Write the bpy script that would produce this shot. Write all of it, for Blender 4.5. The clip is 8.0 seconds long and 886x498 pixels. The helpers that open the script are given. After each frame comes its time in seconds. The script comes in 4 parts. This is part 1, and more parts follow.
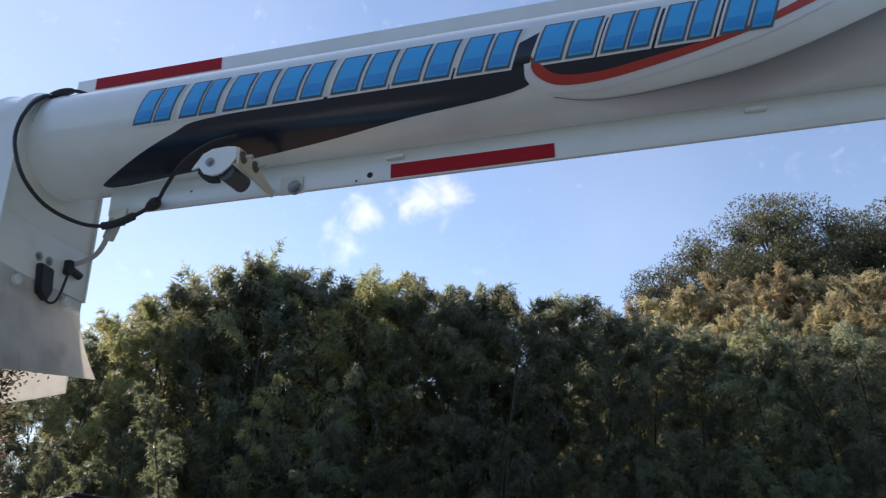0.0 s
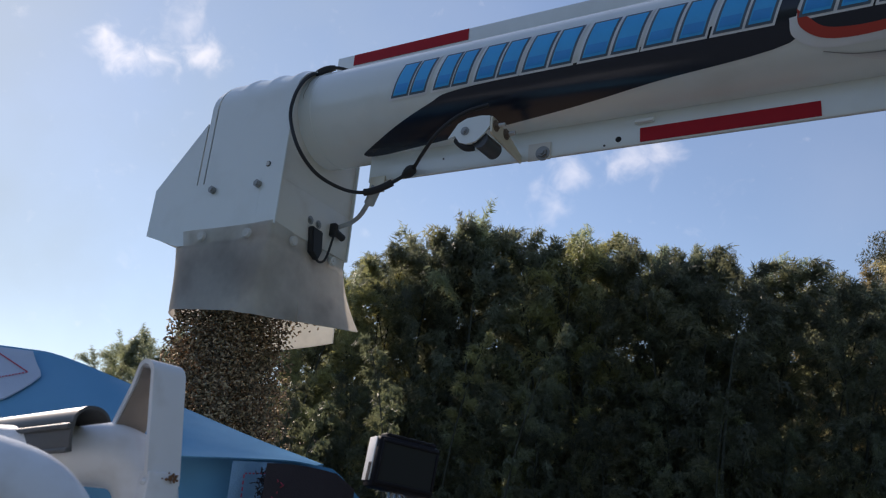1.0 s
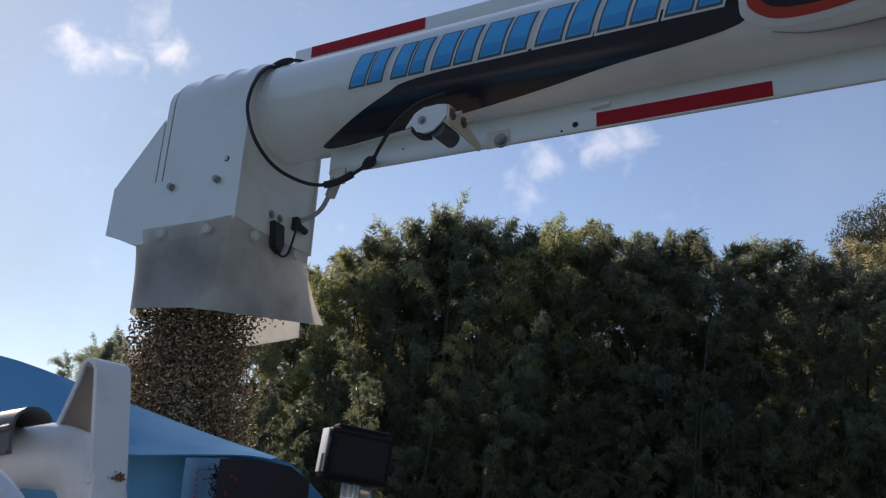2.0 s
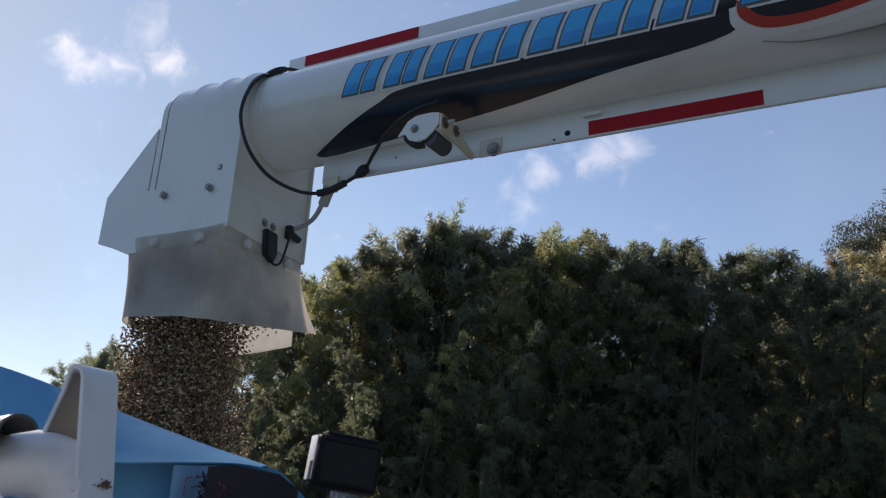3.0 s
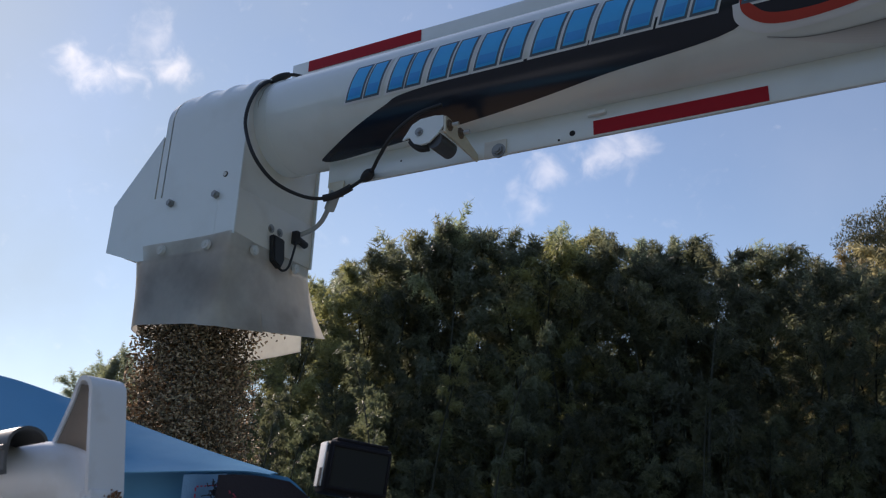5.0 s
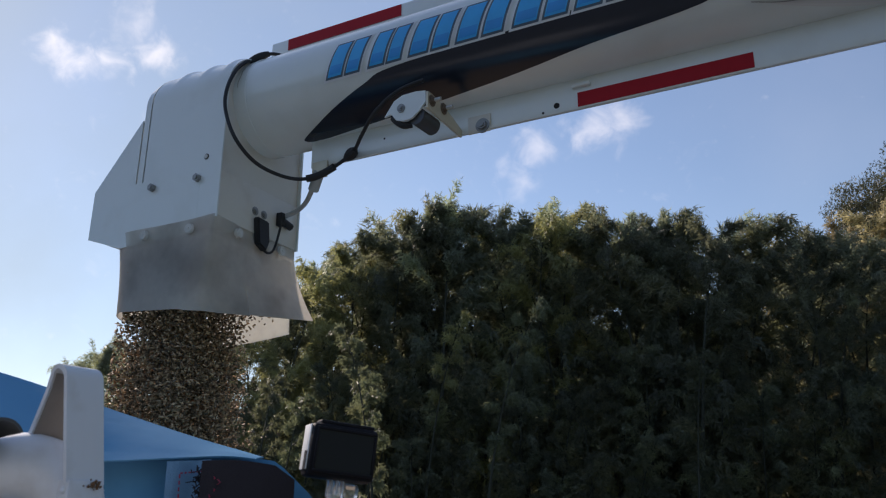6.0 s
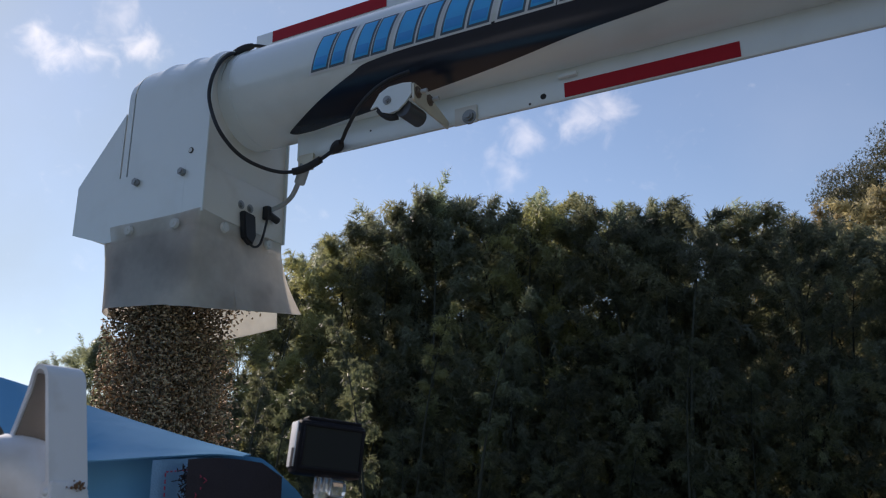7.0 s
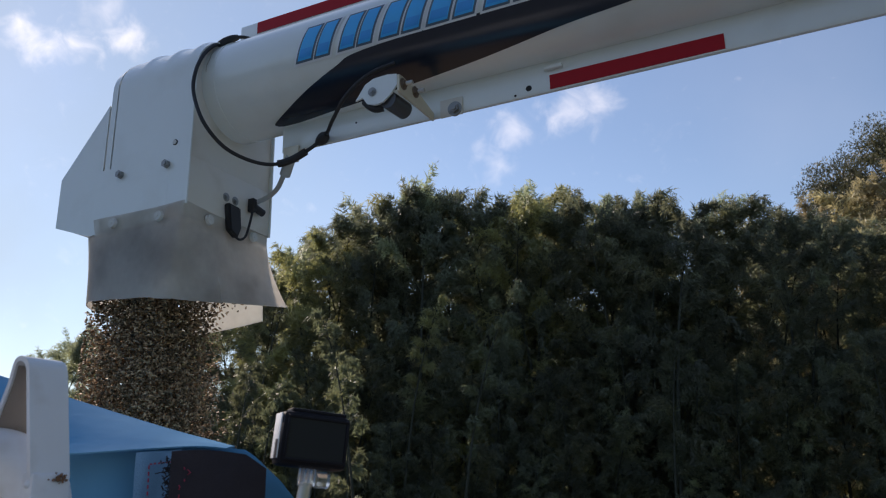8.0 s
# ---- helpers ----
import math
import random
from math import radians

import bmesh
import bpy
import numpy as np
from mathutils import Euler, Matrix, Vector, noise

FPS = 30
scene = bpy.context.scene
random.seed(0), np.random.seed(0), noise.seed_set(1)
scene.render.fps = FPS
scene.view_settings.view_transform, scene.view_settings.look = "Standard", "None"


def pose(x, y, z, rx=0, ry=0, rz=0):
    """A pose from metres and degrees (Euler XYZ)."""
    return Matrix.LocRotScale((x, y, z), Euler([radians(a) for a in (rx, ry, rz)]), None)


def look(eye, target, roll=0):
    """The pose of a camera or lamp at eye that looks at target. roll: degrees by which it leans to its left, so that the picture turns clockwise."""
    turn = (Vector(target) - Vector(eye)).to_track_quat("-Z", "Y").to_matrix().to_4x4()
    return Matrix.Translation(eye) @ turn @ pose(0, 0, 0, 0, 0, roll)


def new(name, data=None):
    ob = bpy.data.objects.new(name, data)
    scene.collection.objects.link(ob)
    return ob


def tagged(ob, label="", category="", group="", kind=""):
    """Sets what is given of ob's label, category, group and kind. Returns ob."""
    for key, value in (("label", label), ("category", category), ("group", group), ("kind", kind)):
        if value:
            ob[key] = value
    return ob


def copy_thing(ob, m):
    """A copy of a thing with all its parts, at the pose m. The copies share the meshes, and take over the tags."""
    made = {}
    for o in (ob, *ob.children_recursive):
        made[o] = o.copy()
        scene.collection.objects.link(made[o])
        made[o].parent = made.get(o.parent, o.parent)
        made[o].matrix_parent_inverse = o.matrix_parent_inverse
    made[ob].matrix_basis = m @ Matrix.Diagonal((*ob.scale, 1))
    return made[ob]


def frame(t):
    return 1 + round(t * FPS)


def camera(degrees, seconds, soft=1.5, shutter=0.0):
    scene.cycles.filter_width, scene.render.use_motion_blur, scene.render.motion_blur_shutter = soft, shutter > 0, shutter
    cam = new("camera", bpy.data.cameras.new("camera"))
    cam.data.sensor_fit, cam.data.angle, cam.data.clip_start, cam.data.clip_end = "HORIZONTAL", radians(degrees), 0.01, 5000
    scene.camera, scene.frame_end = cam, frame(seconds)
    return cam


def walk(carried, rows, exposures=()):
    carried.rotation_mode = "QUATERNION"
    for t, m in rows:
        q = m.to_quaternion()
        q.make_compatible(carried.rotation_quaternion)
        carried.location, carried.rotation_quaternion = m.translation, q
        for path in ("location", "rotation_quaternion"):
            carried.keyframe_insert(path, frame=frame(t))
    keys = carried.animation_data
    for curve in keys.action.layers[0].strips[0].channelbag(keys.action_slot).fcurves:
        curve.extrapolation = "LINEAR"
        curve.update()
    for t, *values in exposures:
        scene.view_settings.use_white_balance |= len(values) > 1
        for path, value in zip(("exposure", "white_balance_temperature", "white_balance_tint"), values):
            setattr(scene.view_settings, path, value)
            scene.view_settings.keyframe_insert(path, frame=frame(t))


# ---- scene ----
def view(x, y, z, yaw, pitch, roll):
    """Camera pose from place and yaw (to the left), pitch (up) and lean, in degrees."""
    a, b = radians(yaw), radians(pitch)
    ahead = Vector((-math.sin(a) * math.cos(b), math.cos(a) * math.cos(b), math.sin(b)))
    eye = Vector((x, y, z))
    return look(eye, eye + ahead, roll)


cam = camera(58.0, 8.0, soft=1.2, shutter=0.08)
cam.data.dof.use_dof, cam.data.dof.focus_distance, cam.data.dof.aperture_fstop = True, 1.5, 16.0
walk(cam, [
    (0, view(0.046, 0.049, 2.707, 14.22, 22.40, -0.43)),
    (0.2, view(0.003, 0.021, 2.695, 18.20, 22.17, 1.46)),
    (0.5, view(-0.015, -0.001, 2.694, 25.36, 20.86, 4.34)),
    (0.7, view(-0.022, -0.018, 2.695, 28.08, 19.82, 5.08)),
    (1, view(-0.010, -0.009, 2.699, 29.82, 18.90, 5.30)),
    (1.5, view(0.001, 0.001, 2.701, 28.94, 18.44, 3.98)),
    (2, view(0.013, 0.007, 2.698, 27.99, 18.43, 2.98)),
    (2.2, view(0.013, 0.007, 2.698, 27.71, 18.50, 2.96)),
    (3.3, view(0.020, 0.012, 2.695, 27.81, 19.31, 2.72)),
    (3.5, view(0.020, 0.012, 2.695, 27.79, 19.23, 2.39)),
    (4, view(0.024, -0.001, 2.697, 28.04, 19.38, 2.31)),
    (4.2, view(0.024, -0.001, 2.697, 28.18, 19.65, 2.51)),
    (5.3, view(0.019, 0.016, 2.699, 28.36, 18.79, 1.62)),
    (5.5, view(0.019, 0.016, 2.699, 28.24, 18.43, 1.22)),
    (6, view(0.021, 0.031, 2.701, 27.67, 17.75, 0.26)),
    (6.5, view(0.022, 0.034, 2.705, 27.16, 17.24, -0.33)),
    (7, view(0.021, 0.037, 2.706, 26.86, 17.08, -0.53)),
    (7.5, view(0.016, 0.041, 2.705, 26.52, 16.78, -0.60)),
    (8, view(0.024, 0.039, 2.704, 25.95, 16.58, -0.89)),
], exposures=[(0, 0.58, 6700, 18), (0.4, 0.50, 6700, 18), (0.72, 0.03, 6700, 18), (1.0, 0.0, 6700, 18), (7.0, 0.0, 6700, 18), (7.5, 0.15, 6700, 18), (8.0, 0.09, 6700, 18)])

# ---- world, sun ----
SUN = Vector((-0.80, 0.30, 0.51)).normalized()
world = bpy.data.worlds.new("sky")
scene.world = world
world.use_nodes = True
wt = world.node_tree
wt.nodes.clear()


def wnode(kind):
    return wt.nodes.new(kind)


w_out = wnode("ShaderNodeOutputWorld")
w_bg = wnode("ShaderNodeBackground")
w_bg.inputs["Strength"].default_value = 0.150
w_sky = wnode("ShaderNodeTexSky")
w_sky.sky_type, w_sky.sun_disc = "NISHITA", False
w_sky.sun_elevation, w_sky.sun_rotation = math.asin(SUN.z), math.atan2(SUN.x, SUN.y)
w_sky.air_density, w_sky.dust_density, w_sky.ozone_density = 1.0, 0.09, 0.8
w_xyz = wnode("ShaderNodeTexCoord")


def wmath(op, a, b=None, c=None):
    n = wnode("ShaderNodeMath")
    n.operation = op
    for i, v in enumerate((a, b, c)):
        if v is None:
            continue
        if isinstance(v, (int, float)):
            n.inputs[i].default_value = v
        else:
            wt.links.new(v, n.inputs[i])
    return n.outputs[0]


def cloud(direction, inner, outer, scale):
    """A small torn cumulus: a soft round patch of sky broken up by noise."""
    d = wnode("ShaderNodeVectorMath")
    d.operation = "DISTANCE"
    wt.links.new(w_xyz.outputs["Generated"], d.inputs[0])
    d.inputs[1].default_value = Vector(direction).normalized()
    near = wnode("ShaderNodeMapRange")
    near.inputs["From Min"].default_value, near.inputs["From Max"].default_value = outer, inner
    wt.links.new(d.outputs["Value"], near.inputs["Value"])
    n = wnode("ShaderNodeTexNoise")
    n.inputs["Scale"].default_value, n.inputs["Detail"].default_value, n.inputs["Roughness"].default_value = scale, 5, 0.55
    n.inputs["Distortion"].default_value = 0.4
    wt.links.new(w_xyz.outputs["Generated"], n.inputs["Vector"])
    torn = wmath("MULTIPLY_ADD", n.outputs["Fac"], 2.2, -1.15)
    s = wmath("ADD", near.outputs[0], torn)
    m = wnode("ShaderNodeMapRange")
    m.interpolation_type = "SMOOTHSTEP"
    m.inputs["From Min"].default_value, m.inputs["From Max"].default_value = 0.20, 1.45
    wt.links.new(s, m.inputs["Value"])
    return m.outputs[0]


clouds = [wmath("MULTIPLY", cloud(d, i, o, s), w) for d, i, o, s, w in (
    ((-0.728, 0.500, 0.470), 0.00, 0.056, 26, 0.72),
    ((-0.711, 0.522, 0.472), 0.00, 0.046, 30, 0.62),
    ((-0.667, 0.559, 0.493), 0.00, 0.048, 34, 0.55),
    ((-0.670, 0.535, 0.514), 0.00, 0.055, 28, 0.35),
    ((-0.243, 0.866, 0.437), 0.00, 0.052, 24, 0.5),
    ((-0.215, 0.867, 0.450), 0.00, 0.050, 26, 0.42),
    ((-0.312, 0.852, 0.421), 0.00, 0.048, 26, 0.36),
    ((-0.346, 0.856, 0.385), 0.00, 0.050, 30, 0.3))]
veil = wnode("ShaderNodeTexNoise")
veil.inputs["Scale"].default_value, veil.inputs["Detail"].default_value = 3.5, 5
wt.links.new(w_xyz.outputs["Generated"], veil.inputs["Vector"])
thin = wnode("ShaderNodeMapRange")
thin.inputs["From Min"].default_value, thin.inputs["From Max"].default_value = 0.45, 0.85
thin.inputs["To Max"].default_value = 0.05
wt.links.new(veil.outputs["Fac"], thin.inputs["Value"])
cover = thin.outputs[0]
for c in clouds:
    cover = wmath("MAXIMUM", cover, c)
w_mix = wnode("ShaderNodeMix")
w_mix.data_type = "RGBA"
wt.links.new(cover, w_mix.inputs["Factor"])
# thin milky veil over the sunward sky, uneven
w_far = wnode("ShaderNodeVectorMath")
w_far.operation = "DISTANCE"
wt.links.new(w_xyz.outputs["Generated"], w_far.inputs[0])
w_far.inputs[1].default_value = Vector((-0.80, 0.45, 0.34)).normalized()
w_milk = wnode("ShaderNodeMapRange")
w_milk.interpolation_type = "SMOOTHSTEP"
w_milk.inputs["From Min"].default_value, w_milk.inputs["From Max"].default_value = 0.75, 0.05
w_milk.inputs["To Max"].default_value = 1.0
wt.links.new(w_far.outputs["Value"], w_milk.inputs["Value"])
w_pale = wnode("ShaderNodeMix")
w_pale.data_type = "RGBA"
wt.links.new(wmath("MULTIPLY", w_milk.outputs[0], veil.outputs["Fac"]), w_pale.inputs["Factor"])
wt.links.new(w_sky.outputs[0], w_pale.inputs["A"])
w_pale.inputs["B"].default_value = (2.70, 3.45, 3.75, 1)
wt.links.new(w_pale.outputs["Result"], w_mix.inputs["A"])
w_mix.inputs["B"].default_value = (9.0, 8.8, 8.6, 1)
wt.links.new(w_mix.outputs["Result"], w_bg.inputs["Color"])
wt.links.new(w_bg.outputs[0], w_out.inputs["Surface"])

sun = new("sun", bpy.data.lights.new("sun", "SUN"))
sun.data.energy, sun.data.angle, sun.data.color = 4.3, radians(0.53), (1.0, 0.90, 0.77)
sun.matrix_world = look(SUN * 50, (0, 0, 0))


# ---- materials ----
def material(name, color, rough=0.5, metal=0.0, vary=0.12, scale=12.0, bump=0.0, bump_scale=200.0, stain=None, stain_amount=0.0,
             stain_scale=3.0, coat=0.0, per_piece=0.0, specular=0.5):
    """A surface with colour variation at two scales, optional stains, and fine relief."""
    m = bpy.data.materials.new(name)
    m.use_nodes = True
    t = m.node_tree
    b = t.nodes["Principled BSDF"]
    b.inputs["Roughness"].default_value, b.inputs["Metallic"].default_value = rough, metal
    b.inputs["Coat Weight"].default_value, b.inputs["Coat Roughness"].default_value = coat, 0.08
    b.inputs["Specular IOR Level"].default_value = specular
    co = t.nodes.new("ShaderNodeTexCoord")
    base = None

    def noise_of(s, detail=4):
        n = t.nodes.new("ShaderNodeTexNoise")
        n.inputs["Scale"].default_value, n.inputs["Detail"].default_value = s, detail
        t.links.new(co.outputs["Object"], n.inputs["Vector"])
        return n.outputs["Fac"]

    def mixed(fac, a, bcol):
        n = t.nodes.new("ShaderNodeMix")
        n.data_type = "RGBA"
        t.links.new(fac, n.inputs["Factor"])
        for key, v in (("A", a), ("B", bcol)):
            if isinstance(v, tuple):
                n.inputs[key].default_value = (*v, 1)
            else:
                t.links.new(v, n.inputs[key])
        return n.outputs["Result"]

    dark, light = tuple(c * (1 - vary) for c in color), tuple(min(1, c * (1 + vary)) for c in color)
    base = mixed(noise_of(scale), dark, light)
    fine = mixed(noise_of(scale * 9, 2), tuple(c * (1 - vary * 0.5) for c in color), tuple(min(1, c * (1 + vary * 0.5)) for c in color))
    half = t.nodes.new("ShaderNodeMix")
    half.data_type = "RGBA"
    half.inputs["Factor"].default_value = 0.4
    t.links.new(base, half.inputs["A"])
    t.links.new(fine, half.inputs["B"])
    base = half.outputs["Result"]
    if stain:
        r = t.nodes.new("ShaderNodeMapRange")
        r.inputs["From Min"].default_value, r.inputs["From Max"].default_value, r.inputs["To Max"].default_value = 0.5, 0.75, stain_amount
        t.links.new(noise_of(stain_scale, 7), r.inputs["Value"])
        base = mixed(r.outputs[0], base, stain)
    if per_piece:
        g = t.nodes.new("ShaderNodeNewGeometry")
        h = t.nodes.new("ShaderNodeHueSaturation")
        r = t.nodes.new("ShaderNodeMapRange")
        r.inputs["To Min"].default_value, r.inputs["To Max"].default_value = 1 - per_piece, 1 + per_piece
        t.links.new(g.outputs["Random Per Island"], r.inputs["Value"])
        t.links.new(r.outputs[0], h.inputs["Value"])
        t.links.new(base, h.inputs["Color"])
        base = h.outputs["Color"]
    t.links.new(base, b.inputs["Base Color"])
    if bump:
        n = t.nodes.new("ShaderNodeBump")
        n.inputs["Strength"].default_value, n.inputs["Distance"].default_value = bump, 0.002
        t.links.new(noise_of(bump_scale, 5), n.inputs["Height"])
        t.links.new(n.outputs["Normal"], b.inputs["Normal"])
    return m


def leafy(name, color, tip, through_amount=0.35, spread=0.42, shine=(1.9, 1.85, 1.5)):
    """Leaves: colour by leaf and by plant, a little gloss, light shining through."""
    m = bpy.data.materials.new(name)
    m.use_nodes = True
    t = m.node_tree
    b, out = t.nodes["Principled BSDF"], t.nodes["Material Output"]
    b.inputs["Roughness"].default_value = 0.45
    b.inputs["Specular IOR Level"].default_value = 0.4
    g, o = t.nodes.new("ShaderNodeNewGeometry"), t.nodes.new("ShaderNodeObjectInfo")
    mix = t.nodes.new("ShaderNodeMix")
    mix.data_type = "RGBA"
    mix.inputs["A"].default_value, mix.inputs["B"].default_value = (*color, 1), (*tip, 1)
    # noise patches of the second, lighter colour stand in for sunlit fronds
    co, n = t.nodes.new("ShaderNodeTexCoord"), t.nodes.new("ShaderNodeTexNoise")
    n.inputs["Scale"].default_value, n.inputs["Detail"].default_value = 0.9, 3
    t.links.new(co.outputs["Object"], n.inputs["Vector"])
    r = t.nodes.new("ShaderNodeMapRange")
    r.inputs["From Min"].default_value, r.inputs["From Max"].default_value = 0.47, 0.66
    t.links.new(n.outputs["Fac"], r.inputs["Value"])
    t.links.new(r.outputs[0], mix.inputs["Factor"])
    h = t.nodes.new("ShaderNodeHueSaturation")
    add = t.nodes.new("ShaderNodeMath")
    add.operation = "ADD"
    t.links.new(g.outputs["Random Per Island"], add.inputs[0])
    t.links.new(o.outputs["Random"], add.inputs[1])
    r2 = t.nodes.new("ShaderNodeMapRange")
    r2.inputs["From Max"].default_value = 2
    r2.inputs["To Min"].default_value, r2.inputs["To Max"].default_value = 1 - spread, 1 + spread
    t.links.new(add.outputs[0], r2.inputs["Value"])
    t.links.new(r2.outputs[0], h.inputs["Value"])
    r3 = t.nodes.new("ShaderNodeMapRange")
    r3.inputs["To Min"].default_value, r3.inputs["To Max"].default_value = 0.485, 0.52
    t.links.new(o.outputs["Random"], r3.inputs["Value"])
    t.links.new(r3.outputs[0], h.inputs["Hue"])
    t.links.new(mix.outputs["Result"], h.inputs["Color"])
    t.links.new(h.outputs["Color"], b.inputs["Base Color"])
    tr = t.nodes.new("ShaderNodeBsdfTranslucent")
    bright = t.nodes.new("ShaderNodeMix")
    bright.data_type, bright.blend_type = "RGBA", "MULTIPLY"
    bright.inputs["Factor"].default_value = 1.0
    bright.inputs["B"].default_value = (*shine, 1)
    t.links.new(h.outputs["Color"], bright.inputs["A"])
    t.links.new(bright.outputs["Result"], tr.inputs["Color"])
    s = t.nodes.new("ShaderNodeMixShader")
    s.inputs[0].default_value = through_amount
    t.links.new(b.outputs[0], s.inputs[1])
    t.links.new(tr.outputs[0], s.inputs[2])
    t.links.new(s.outputs[0], out.inputs["Surface"])
    return m


def sheet_plastic(name, color, through_amount, clear, stain_amount=0.6):
    """Cloudy plastic sheet: part diffuse, part light shining through, a little clear."""
    m = material(name, color, rough=0.30, vary=0.34, scale=9, stain=(0.24, 0.205, 0.165), stain_amount=stain_amount, stain_scale=6.5, bump=0.12, bump_scale=60)
    t = m.node_tree
    b, out = t.nodes["Principled BSDF"], t.nodes["Material Output"]
    co = next(n for n in t.nodes if n.type == "TEX_COORD")
    xyz, band = t.nodes.new("ShaderNodeSeparateXYZ"), t.nodes.new("ShaderNodeMapRange")
    wave, lift = t.nodes.new("ShaderNodeTexNoise"), t.nodes.new("ShaderNodeMath")
    wave.inputs["Scale"].default_value = 14
    t.links.new(co.outputs["Object"], wave.inputs["Vector"])
    t.links.new(co.outputs["Object"], xyz.inputs[0])
    lift.operation = "MULTIPLY_ADD"
    lift.inputs[1].default_value = 0.03
    t.links.new(wave.outputs["Fac"], lift.inputs[0])
    t.links.new(xyz.outputs["Z"], lift.inputs[2])
    # the strip riveted to the box stayed clean, the hanging part is dusted by the grain
    band.inputs["From Min"].default_value, band.inputs["From Max"].default_value = 3.212, 3.224
    band.inputs["To Min"].default_value, band.inputs["To Max"].default_value = clear, 0.30
    t.links.new(lift.outputs[0], band.inputs["Value"])
    tl, tp = t.nodes.new("ShaderNodeBsdfTranslucent"), t.nodes.new("ShaderNodeBsdfTransparent")
    lift_through = t.nodes.new("ShaderNodeMix")
    lift_through.data_type, lift_through.blend_type = "RGBA", "MULTIPLY"
    lift_through.inputs["Factor"].default_value = 1.0
    lift_through.inputs["B"].default_value = (1.35, 1.35, 1.35, 1)
    t.links.new(b.inputs["Base Color"].links[0].from_socket, lift_through.inputs["A"])
    t.links.new(lift_through.outputs["Result"], tl.inputs["Color"])
    s1, s2 = t.nodes.new("ShaderNodeMixShader"), t.nodes.new("ShaderNodeMixShader")
    s1.inputs[0].default_value = through_amount
    t.links.new(band.outputs[0], s2.inputs[0])
    t.links.new(b.outputs[0], s1.inputs[1])
    t.links.new(tl.outputs[0], s1.inputs[2])
    t.links.new(s1.outputs[0], s2.inputs[1])
    t.links.new(tp.outputs[0], s2.inputs[2])
    t.links.new(s2.outputs[0], out.inputs["Surface"])
    return m


WHITE = material("white_paint", (0.77, 0.81, 0.79), rough=0.28, vary=0.03, scale=5, coat=0.7, stain=(0.50, 0.48, 0.40), stain_amount=0.26, stain_scale=8, bump=0.02, bump_scale=30)
WHITE_DUSTY = material("dusty_white_paint", (0.70, 0.67, 0.61), rough=0.45, vary=0.05, scale=6, stain=(0.46, 0.39, 0.28), stain_amount=0.55, stain_scale=9, bump=0.03, bump_scale=60)
CREAM = material("cream_zinc", (0.66, 0.60, 0.46), rough=0.4, metal=0.25, vary=0.08, scale=20)
RED = material("red_reflective_tape", (0.42, 0.010, 0.018), rough=0.42, vary=0.10, scale=40, bump=0.05, bump_scale=500, specular=0.2)
BLACK_FILM = material("black_decal_film", (0.014, 0.020, 0.034), rough=0.20, vary=0.2, scale=20, specular=0.5)
BLUE_FILM = material("blue_decal_film", (0.035, 0.44, 0.95), rough=0.3, vary=0.22, scale=22)
DEEP_FILM = material("deep_blue_decal_film", (0.02, 0.32, 0.80), rough=0.3, vary=0.25, scale=22)
EDGE_FILM = material("slate_decal_film", (0.10, 0.14, 0.19), rough=0.3, vary=0.15, scale=20)
PALE_FILM = material("pale_decal_film", (0.78, 0.80, 0.82), rough=0.28, vary=0.03, scale=14)
RED_FILM = material("red_decal_film", (0.50, 0.05, 0.035), rough=0.3, vary=0.12, scale=16)
SHADES = [material("silver_decal_film", (g, g, g * 0.99), rough=0.3, vary=0.06, scale=10) for g in (0.72, 0.68, 0.64, 0.60, 0.56, 0.52, 0.48, 0.44, 0.40, 0.36, 0.32, 0.28, 0.24)]
DULL_STEEL = material("dull_zinc_bolt", (0.30, 0.30, 0.29), rough=0.45, metal=0.7, vary=0.2, scale=80)
RUSTY = material("rusty_bolt", (0.20, 0.15, 0.11), rough=0.55, metal=0.5, vary=0.35, scale=120)
STEEL = material("zinc_steel", (0.55, 0.55, 0.53), rough=0.35, metal=0.85, vary=0.15, scale=60)
DARK_HOLE = material("dark_hole", (0.02, 0.02, 0.02), rough=0.8)
SLEEK_RUBBER = material("worn_sleek_rubber", (0.05, 0.052, 0.058), rough=0.3, vary=0.25, scale=60, bump=0.05)
RUBBER = material("black_rubber", (0.018, 0.018, 0.020), rough=0.62, vary=0.2, scale=40, bump=0.1)
HOSE = material("grey_hose", (0.42, 0.43, 0.42), rough=0.5, vary=0.1, scale=30)
GALV = material("grey_plastic_clip", (0.078, 0.081, 0.085), rough=0.48, vary=0.1, scale=20)
RIVET = material("white_rivet", (0.62, 0.61, 0.57), rough=0.4, vary=0.08, scale=60)
SKIRT = sheet_plastic("cloudy_plastic_sheet", (0.70, 0.67, 0.62), 0.58, 0.05)
# lighter copy of the skirt plastic, sunlight put into its colour
SUNLIT_SHEET = sheet_plastic("sunlit_plastic_sheet", (0.80, 0.76, 0.69), 0.75, 0.02, 0.2)
INNER = material("shaded_dirty_inside", (0.30, 0.255, 0.22), rough=0.7, metal=0.2, vary=0.3, scale=30, stain=(0.3, 0.27, 0.24), stain_amount=0.6, stain_scale=25)
TARP = material("blue_tarpaulin", (0.105, 0.325, 0.54), rough=0.8, specular=0.08, vary=0.14, scale=7, bump=0.15, bump_scale=60, stain=(0.17, 0.37, 0.60), stain_amount=0.4, stain_scale=4)
WEBBING = material("pale_webbing", (0.42, 0.52, 0.66), rough=0.7, vary=0.1, scale=60, bump=0.4, bump_scale=700)
STRAP = material("blue_webbing", (0.165, 0.345, 0.54), rough=0.75, vary=0.12, scale=50, bump=0.4, bump_scale=700)
